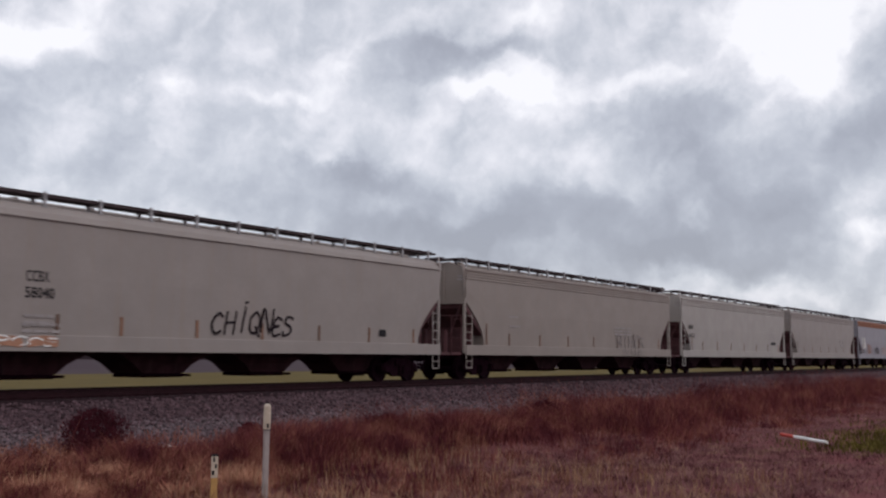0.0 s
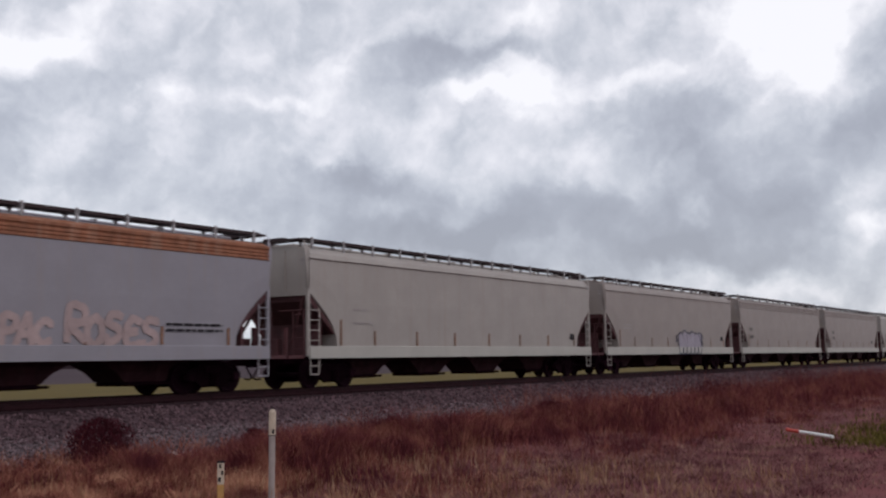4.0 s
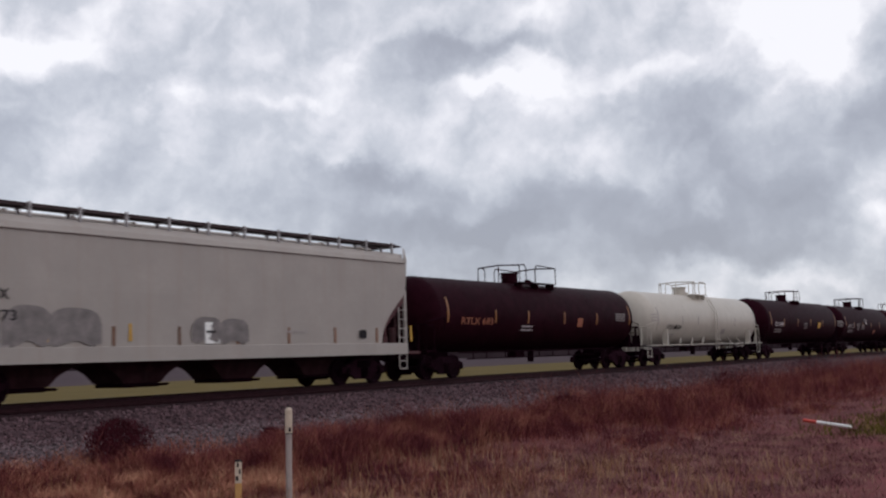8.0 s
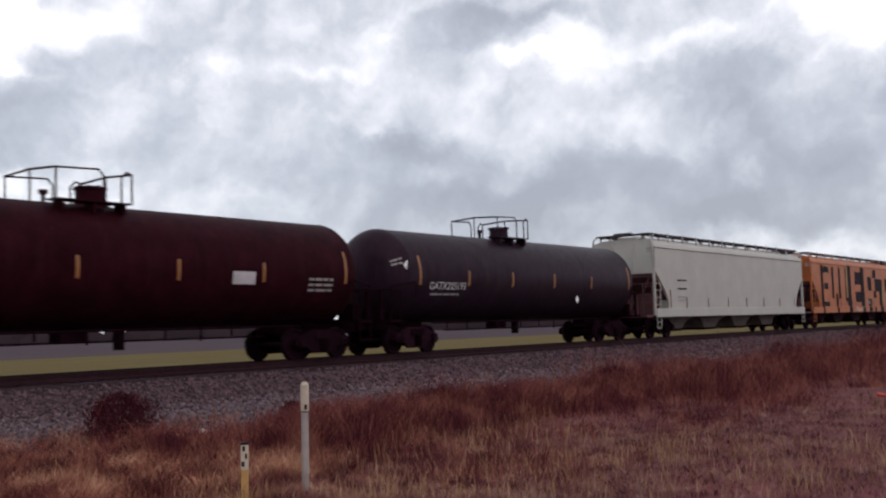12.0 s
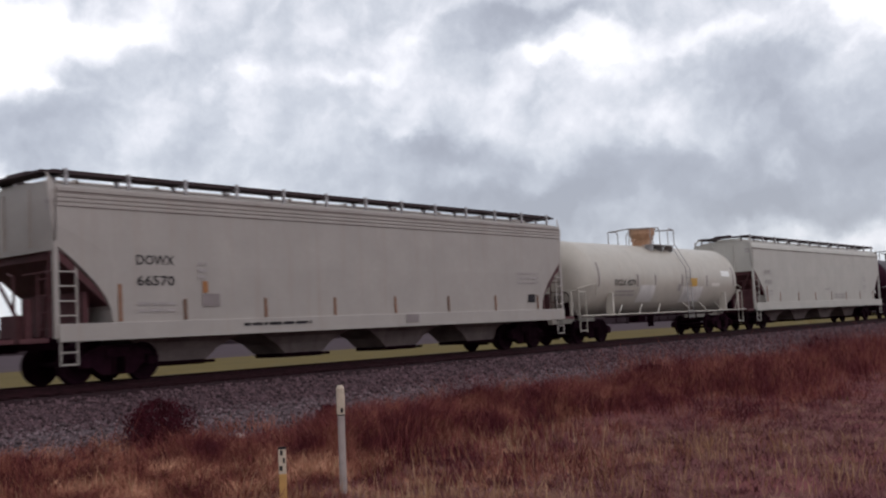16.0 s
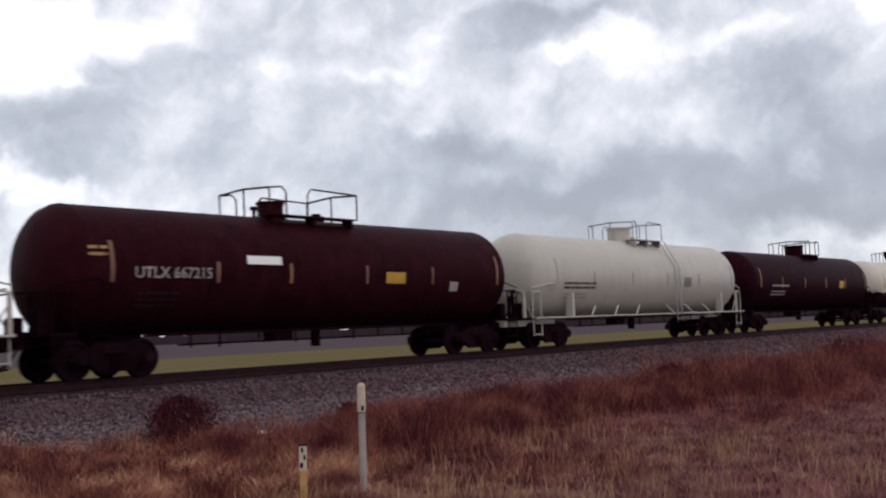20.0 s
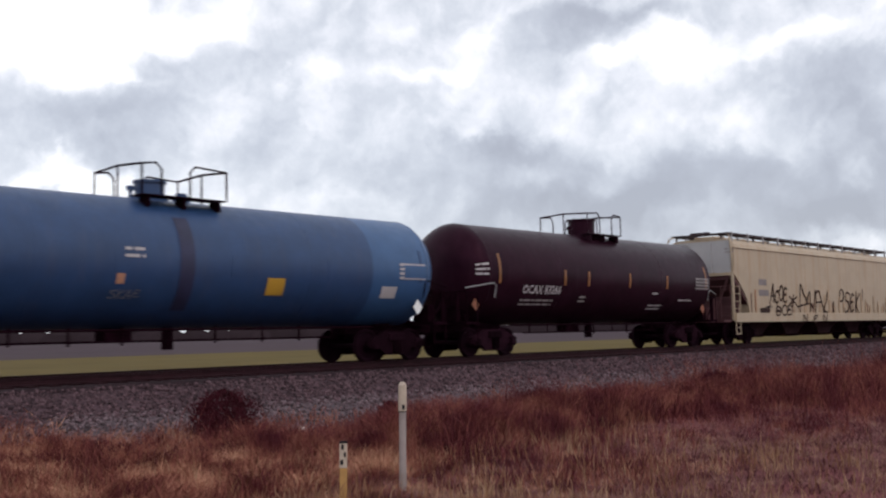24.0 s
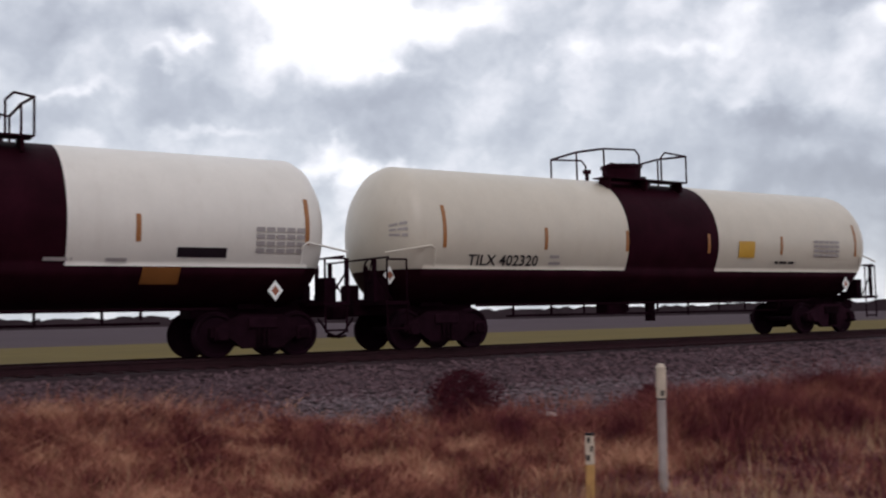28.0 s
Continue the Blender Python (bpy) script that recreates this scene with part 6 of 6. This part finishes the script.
def build_plants():
    straw = [(0.090, 0.018, 0.020), (0.215, 0.066, 0.050), (0.370, 0.150, 0.100), (0.560, 0.290, 0.185)]
    red = [(0.075, 0.015, 0.021), (0.130, 0.030, 0.032), (0.205, 0.060, 0.050), (0.290, 0.115, 0.078)]
    short = [(0.110, 0.036, 0.042), (0.185, 0.080, 0.080), (0.250, 0.128, 0.116), (0.310, 0.180, 0.130)]

    def tall_straw(rng, n):
        a = clumped(rng, n // 2, 1.5, 13, 11.5, 16.6, 0.2)
        b = clumped(rng, n // 3, 3, 17, 8.0, 13.5, 0.22)
        c = clumped(rng, n - n // 2 - n // 3, 1.0, 9.2, 15.4, 18.5, 0.24)
        return tuple(np.concatenate(p) for p in zip(a, (b[0], b[1], b[2] * np.where(b[0] > 8.5, 0.45, 0.85)), (c[0], c[1], c[2] * np.where(c[0] > 7.5, 1.0, 1.5))))

    def brush(rng, n):
        a = clumped(rng, int(n * 0.50), 11.5, 40, 12.8, 15.2, 0.24)
        b = clumped(rng, int(n * 0.34), 28, 95, 12.0, 15.6, 0.5)
        c = clumped(rng, n - int(n * 0.84), 13, 60, 9.0, 13.6, 0.35, 160)
        q = [np.concatenate(p) for p in zip(a, (b[0], b[1], b[2] * 1.45), (c[0], c[1], c[2] * 0.62))]
        # thinner and lower where the ground is poor
        poor = np.array([noise2(x, y, 0.33, 5.0) for x, y in zip(q[0], q[1])])
        q[2] = q[2] * np.clip(1.0 + 0.9 * poor, 0.45, 1.5)
        keep = rng.uniform(0, 1, len(poor)) < np.clip(1.15 + 1.6 * poor, 0.25, 1)
        return tuple(p[keep] for p in q)

    def low(rng, n):
        a = clumped(rng, n // 2, 9, 60, 5.0, 14.0, 0.5, 60)
        b = clumped(rng, n - n // 2, 6, 26, 2.5, 11.0, 0.3, 60)
        return tuple(np.concatenate(p) for p in zip(a, b))

    def tips(rng, n):
        return clumped(rng, n, 2.5, 19, 4.0, 14.5, 0.25, 14)

    def edge(rng, n):
        return clumped(rng, n, 3, 60, 15.2, 16.8, 0.14, 34)

    blades("dry_straw_grass", "tangled straw-brown dry grass on the verge", 165000, tall_straw, (0.07, 0.36), (0.003, 0.007), straw, 1.9)
    blades("red_brush", "dense dark red-brown brush beside the ballast", 170000, brush, (0.18, 0.66), (0.003, 0.008), red, 1.3)
    blades("short_grass", "short mauve-brown dormant grass", 110000, low, (0.04, 0.15), (0.005, 0.013), short, 1.5)
    blades("straw_tips", "pale straw stalks standing out of the grass", 9000, tips, (0.14, 0.46), (0.004, 0.008), [(0.20, 0.09, 0.05), (0.34, 0.19, 0.11), (0.45, 0.29, 0.18)], 0.6)
    blades("ballast_edge_weeds", "thin weeds at the foot of the ballast", 9000, edge, (0.12, 0.4), (0.004, 0.010), red[1:] + [straw[2]], 0.9)
    # olive-green grass by the road shoulder
    blades("green_grass", "olive-green grass patch near the road", 9000, lambda rng, n: clumped(rng, n, 27, 42, 2.0, 5.6, 0.5, 60), (0.08, 0.25), (0.01, 0.02), [(0.06, 0.045, 0.012), (0.11, 0.09, 0.02), (0.16, 0.12, 0.03)], 0.8)
    twig = paint("dark_red_twigs", (0.060, 0.010, 0.016), 0.9, vary=0.3, spec=0.1)
    for x, y, h, w, seed in ((11.9, 16.1, 0.95, 0.62, 1), (21.6, 16.1, 0.42, 0.30, 2), (16.4, 16.2, 0.40, 0.25, 3), (43.0, 14.5, 1.0, 0.9, 4), (58.0, 15.2, 1.3, 1.3, 5), (28.5, 14.8, 0.7, 0.6, 7)):
        rnd = random.Random(seed)
        bush = tagged(new("shrub", None), "small bare dark red shrub at the ballast's foot", "shrub", "shrubs on the verge")
        bush.location = (x, y, ground_point(x, y))
        bm = bmesh.new()
        for i in range(9):
            a, r = rnd.uniform(0, 6.28), rnd.uniform(0.2, 0.8) * w
            rod(bm, (rnd.uniform(-0.05, 0.05), rnd.uniform(-0.05, 0.05), -0.05), (math.cos(a) * r, math.sin(a) * r, h * rnd.uniform(0.6, 0.95)), 0.008, 5)
        part("stem", bm, twig, bush)
        bm = bmesh.new()
        for i in range(3600 if seed == 1 else 1300):
            a, r, q = rnd.uniform(0, 6.28), rnd.random() ** 0.4 * w, rnd.betavariate(1.6, 1.8)
            z = h * (0.05 + 0.95 * q)
            r *= math.sqrt(max(0.0, 1 - (1.9 * q - 0.85) ** 2)) * rnd.uniform(0.8, 1.12) * (1 + 0.16 * math.sin(3 * a + 5 * q) + 0.10 * math.sin(7 * a))
            p = Vector((math.cos(a) * r, math.sin(a) * r, z))
            d = Vector((rnd.uniform(-1, 1), rnd.uniform(-1, 1), rnd.uniform(0.1, 1.4))).normalized() * rnd.uniform(0.05, 0.13)
            s = d.cross(Vector((rnd.uniform(-1, 1), rnd.uniform(-1, 1), 0.3))).normalized() * 0.013
            bm.faces.new([bm.verts.new(v) for v in (p - s, p + s, p + d)])
        tagged(part("twig_crown", bm, twig, bush), kind="stuff")
    stones("loose pale grey crushed stone at the foot of the ballast", 24000, 15.3, 18.6, (0.138, 0.096, 0.104), 5)
    stones("brown dusty crushed stone on the ballast shoulder", 17000, 18.2, 20.15, (0.094, 0.055, 0.062), 6)


def stones(label, n, y0, y1, color, seed):
    """Loose ballast lying on the slope towards the camera."""
    rng = np.random.default_rng(seed)
    ico = bmesh.new()
    bmesh.ops.create_icosphere(ico, subdivisions=1, radius=1.0)
    v0 = np.array([v.co for v in ico.verts])
    f0 = np.array([[v.index for v in f.verts] for f in ico.faces])
    ico.free()
    u = rng.uniform(0, 1, n) ** 1.7
    x = 3 + 75 * u
    y = rng.uniform(y0, y1, n)
    z = np.array([ground_point(a, b) for a, b in zip(x, y)])
    s = rng.uniform(0.017, 0.052, n) * (1 + x / 90)
    shape = v0[None] * rng.uniform(0.6, 1.25, (n, len(v0), 1)) * (s[:, None, None] * rng.uniform(0.6, 1.2, (n, 1, 3)))
    v = shape + np.stack([x, y, z + s * 0.3], 1)[:, None]
    f = f0[None] + (np.arange(n) * len(v0))[:, None, None]
    me = bpy.data.meshes.new("ballast_stones")
    me.vertices.add(n * len(v0))
    me.vertices.foreach_set("co", v.reshape(-1))
    m = n * len(f0)
    me.loops.add(m * 3)
    me.loops.foreach_set("vertex_index", f.reshape(-1).astype(np.int32))
    me.polygons.add(m)
    me.polygons.foreach_set("loop_start", (np.arange(m) * 3).astype(np.int32))
    me.update(calc_edges=True)
    me.materials.append(paint(label.replace(" ", "_"), color, 0.9, vary=0.3, scale=8, obj_vary=0.6, spec=0.2))
    tagged(new("ballast_stones", me), label, "ballast", kind="stuff")


TREE = (148.0, 23.6)


def build_distance():
    """Low woods along the horizon and one bare tree past the end of the field."""
    wood = paint("distant_bare_woods", (0.050, 0.035, 0.040), 1.0, vary=0.3, scale=0.02, spec=0.0)
    rng = np.random.default_rng(11)
    bm = bmesh.new()
    for i in range(1500):
        a = radians(rng.uniform(2, 89))
        d = rng.uniform(650, 900)
        x, y = math.sin(a) * d, math.cos(a) * d
        if y < 60:
            continue
        h, w = rng.uniform(3.0, 7.5), rng.uniform(4, 10)
        k = [(-w, 0), (-w * 0.9, h * rng.uniform(0.5, 0.8)), (-w * 0.3, h * rng.uniform(0.8, 1.0)), (w * 0.2, h), (w * 0.8, h * rng.uniform(0.6, 0.9)), (w, 0)]
        c, s = math.cos(a), -math.sin(a)
        loft(bm, [[(x + p * c + math.sin(a) * q, y + p * s + math.cos(a) * q, 0.7 + z) for p, z in k] for q in (-2.0, 2.0)])
    me = bpy.data.meshes.new("far_woods")
    bm.to_mesh(me)
    bm.free()
    me.materials.append(wood)
    tagged(new("far_woods", me), "low bare woods along the horizon", "woods", kind="stuff")
    tree = tagged(new("bare_tree", None), "leafless winter tree beyond the end of the field", "tree")
    tree.location = (TREE[0], TREE[1], ground_point(*TREE))
    rnd = random.Random(21)
    trunk, limbs, crown = bmesh.new(), bmesh.new(), bmesh.new()

    def grow(p, d, ln, r, depth):
        q = p + d * ln
        bmesh.ops.create_cone(trunk if depth == 0 else limbs, cap_ends=False, segments=6, radius1=r, radius2=r * 0.65, depth=ln, matrix=Matrix.Translation((p + q) / 2) @ d.to_track_quat("Z", "Y").to_matrix().to_4x4())
        if depth == 4:
            for i in range(9):
                g = (d + Vector((rnd.uniform(-1, 1), rnd.uniform(-1, 1), rnd.uniform(-0.3, 0.9)))).normalized() * rnd.uniform(0.5, 1.2)
                w = g.cross(Vector((rnd.uniform(-1, 1), rnd.uniform(-1, 1), 0.2))).normalized() * 0.025
                crown.faces.new([crown.verts.new(v) for v in (q - w, q + w, q + g)])
            return
        for i in range(3 if depth else 4):
            g = (d + Vector((rnd.uniform(-1, 1), rnd.uniform(-1, 1), rnd.uniform(-0.2, 0.7))) * 0.75).normalized()
            grow(q, g, ln * rnd.uniform(0.62, 0.82), r * 0.6, depth + 1)

    grow(Vector((0, 0, -0.1)), Vector((0, 0, 1)), 2.4, 0.22, 0)
    part("trunk", trunk, wood, tree)
    part("limbs", limbs, wood, tree)
    tagged(part("twig_crown", crown, wood, tree), kind="stuff")


def build_track():
    track = new("railway_track", None)
    track.location = (0, TRACK, RAIL)
    tagged(track, "single railway track on grey ballast", "railway track", kind="structure")
    prof = [(-0.07, -0.17), (0.07, -0.17), (0.07, -0.155), (0.012, -0.13), (0.012, -0.045), (0.036, -0.035), (0.036, 0.0), (-0.036, 0.0), (-0.036, -0.035), (-0.012, -0.045), (-0.012, -0.13), (-0.07, -0.155)]
    steel = paint("rusty_rail_steel", (0.028, 0.0090, 0.012), 0.7, spec=0.12, vary=0.3, scale=5)
    for y in (-0.755, 0.755):
        bm = loft(bmesh.new(), [[(x, y + a, b) for a, b in prof] for x in (-420, 700)])
        part("rail", bm, steel, track)
    wood = paint("creosoted_sleeper", (0.026, 0.0095, 0.012), 0.9, vary=0.35, scale=5, obj_vary=0.3, spec=0.1)
    first = None
    for i in range(290):
        x = -12 + i * 0.53
        if first is None:
            first = part("sleeper", box(bmesh.new(), -0.115, 0.115, -1.3, 1.3, -0.33, -0.165, 0.01), wood, track)
            first.matrix_local = pose(x, 0, 0)
        else:
            again("sleeper", first, track, pose(x, 0, 0, 0, 0, random.uniform(-0.6, 0.6)))


def build_posts():
    pw = paint("weathered_white_post", (0.50, 0.40, 0.31), 0.6, vary=0.2, scale=6, streak=0.3, dirt=(0.25, 0.16, 0.11))
    pg = paint("weathered_grey_pole", (0.34, 0.28, 0.26), 0.7, vary=0.2, scale=6, streak=0.3, dirt=(0.2, 0.13, 0.1))
    py = paint("yellowed_stub_post", (0.45, 0.24, 0.075), 0.6, vary=0.2, scale=6)
    red = paint("red_marker_paint", (0.50, 0.055, 0.035), 0.5, vary=0.15)
    post = tagged(new("marker_post", None), "tall weathered white round marker post in the grass", "marker post")
    post.matrix_world = pose(11.13, 10.78, 0, 0, 0.6, -45)
    part("pole", rod(bmesh.new(), (0, 0, -0.1), (0, 0, 1.16), 0.052, 16), pg, post, "grey weathered lower pole")
    bm = rod(bmesh.new(), (0, 0, 1.16), (0, 0, 1.54), 0.060, 16)
    bmesh.ops.create_cone(bm, cap_ends=True, segments=16, radius1=0.060, radius2=0.035, depth=0.045, matrix=Matrix.Translation((0, 0, 1.5625)))
    part("cap", bm, pw, post, "white sleeve cap")
    part("band", rod(bmesh.new(), (0, 0, 1.15), (0, 0, 1.165), 0.0625, 16), DARKTEXT, post, "dark collar")
    part("decal", box(bmesh.new(), -0.006, 0.03, -0.064, -0.058, 1.19, 1.26), DARKTEXT, post, "small dark decal")
    st = tagged(new("stub_post", None), "short white and yellow stake in the grass", "marker post")
    st.matrix_world = pose(9.70, 10.50, 0, 0, 0.5, -43)
    part("pole", box(bmesh.new(), -0.050, 0.050, -0.022, 0.022, -0.1, 0.52, 0.006), py, st, "yellowed lower half")
    part("tip", box(bmesh.new(), -0.051, 0.051, -0.023, 0.023, 0.52, 0.86, 0.006), pw, st, "chipped white upper half")
    part("edge", box(bmesh.new(), -0.052, 0.052, -0.024, 0.024, 0.845, 0.875), DARKTEXT, st, "dark top edge")
    for z, w, x in ((0.80, 0.05, -0.01), (0.70, 0.04, 0.02), (0.60, 0.06, -0.02)):
        part("chip", box(bmesh.new(), x - w / 3, x + w / 3, -0.026, -0.022, z - 0.035, z + 0.03), DARKTEXT, st, "dark chipped spot")
    a, b = Vector((28.78, 7.36, 0)), Vector((27.8, 5.86, 0))
    fallen = tagged(new("fallen_marker", None), "red and white marker pole lying in the grass", "marker pole")
    fallen.location = (a + b) / 2 + Vector((0, 0, 0.17))
    d = (b - a) / 2
    part("red_end", rod(bmesh.new(), -d + Vector((0, 0, 0.05)), -d * 0.4 + Vector((0, 0, 0.02)), 0.05, 10), red, fallen, "red painted end")
    part("white_end", rod(bmesh.new(), -d * 0.4 + Vector((0, 0, 0.02)), d + Vector((0, 0, -0.05)), 0.045, 10), PATCHW, fallen, "white painted length")
    g = bmesh.new()
    bmesh.ops.create_icosphere(g, subdivisions=2, radius=0.10)
    rnd = random.Random(3)
    for v in g.verts:
        v.co *= rnd.uniform(0.8, 1.15)
        v.co.z *= 0.65
    me = bpy.data.meshes.new("pale_rock")
    g.to_mesh(me)
    g.free()
    me.materials.append(paint("pale_limestone", (0.48, 0.38, 0.34), 0.9, vary=0.15, scale=8))
    ob = tagged(new("pale_rock", me), "pale rounded rock in the brush", "rock")
    ob.location = (13.55, 15.8, ground_point(13.55, 15.8) + 0.12)


def seconds_travel(t):
    u = (t - 14) / 14
    return 13.2324 * (V1 * u + V2 * u ** 2 + V3 * u ** 3 + V4 * u ** 4)


V1, V2, V3, V4 = 26.4318, -0.3093, -0.2029, 0.0114


def motions():
    for car, mid, u0, u1 in CARS:
        walk(car, [(t, pose(mid - seconds_travel(t), TRACK, RAIL)) for t in range(0, 29, 2)])
    # wheels turn while their car goes by, a little under a quarter turn for each film step
    middle = {car.name: mid for car, mid, u0, u1 in CARS}
    for wheel, car, x in WHEELS:
        near = [k for k in range(841) if -18 < middle[car.name] - seconds_travel(k / 30) < 62]
        rows = [(k / 30, pose(x, 0, 0.457, 0, -86 * (k - near[0]), 0)) for k in near]
        if near[0] > 0:
            rows.insert(0, (0, rows[0][1]))
        if near[-1] < 840:
            rows.append((28, rows[-1][1]))
        walk(wheel, rows)


build_ground()
build_track()
build_posts()
build_plants()
build_distance()
build_train()
motions()
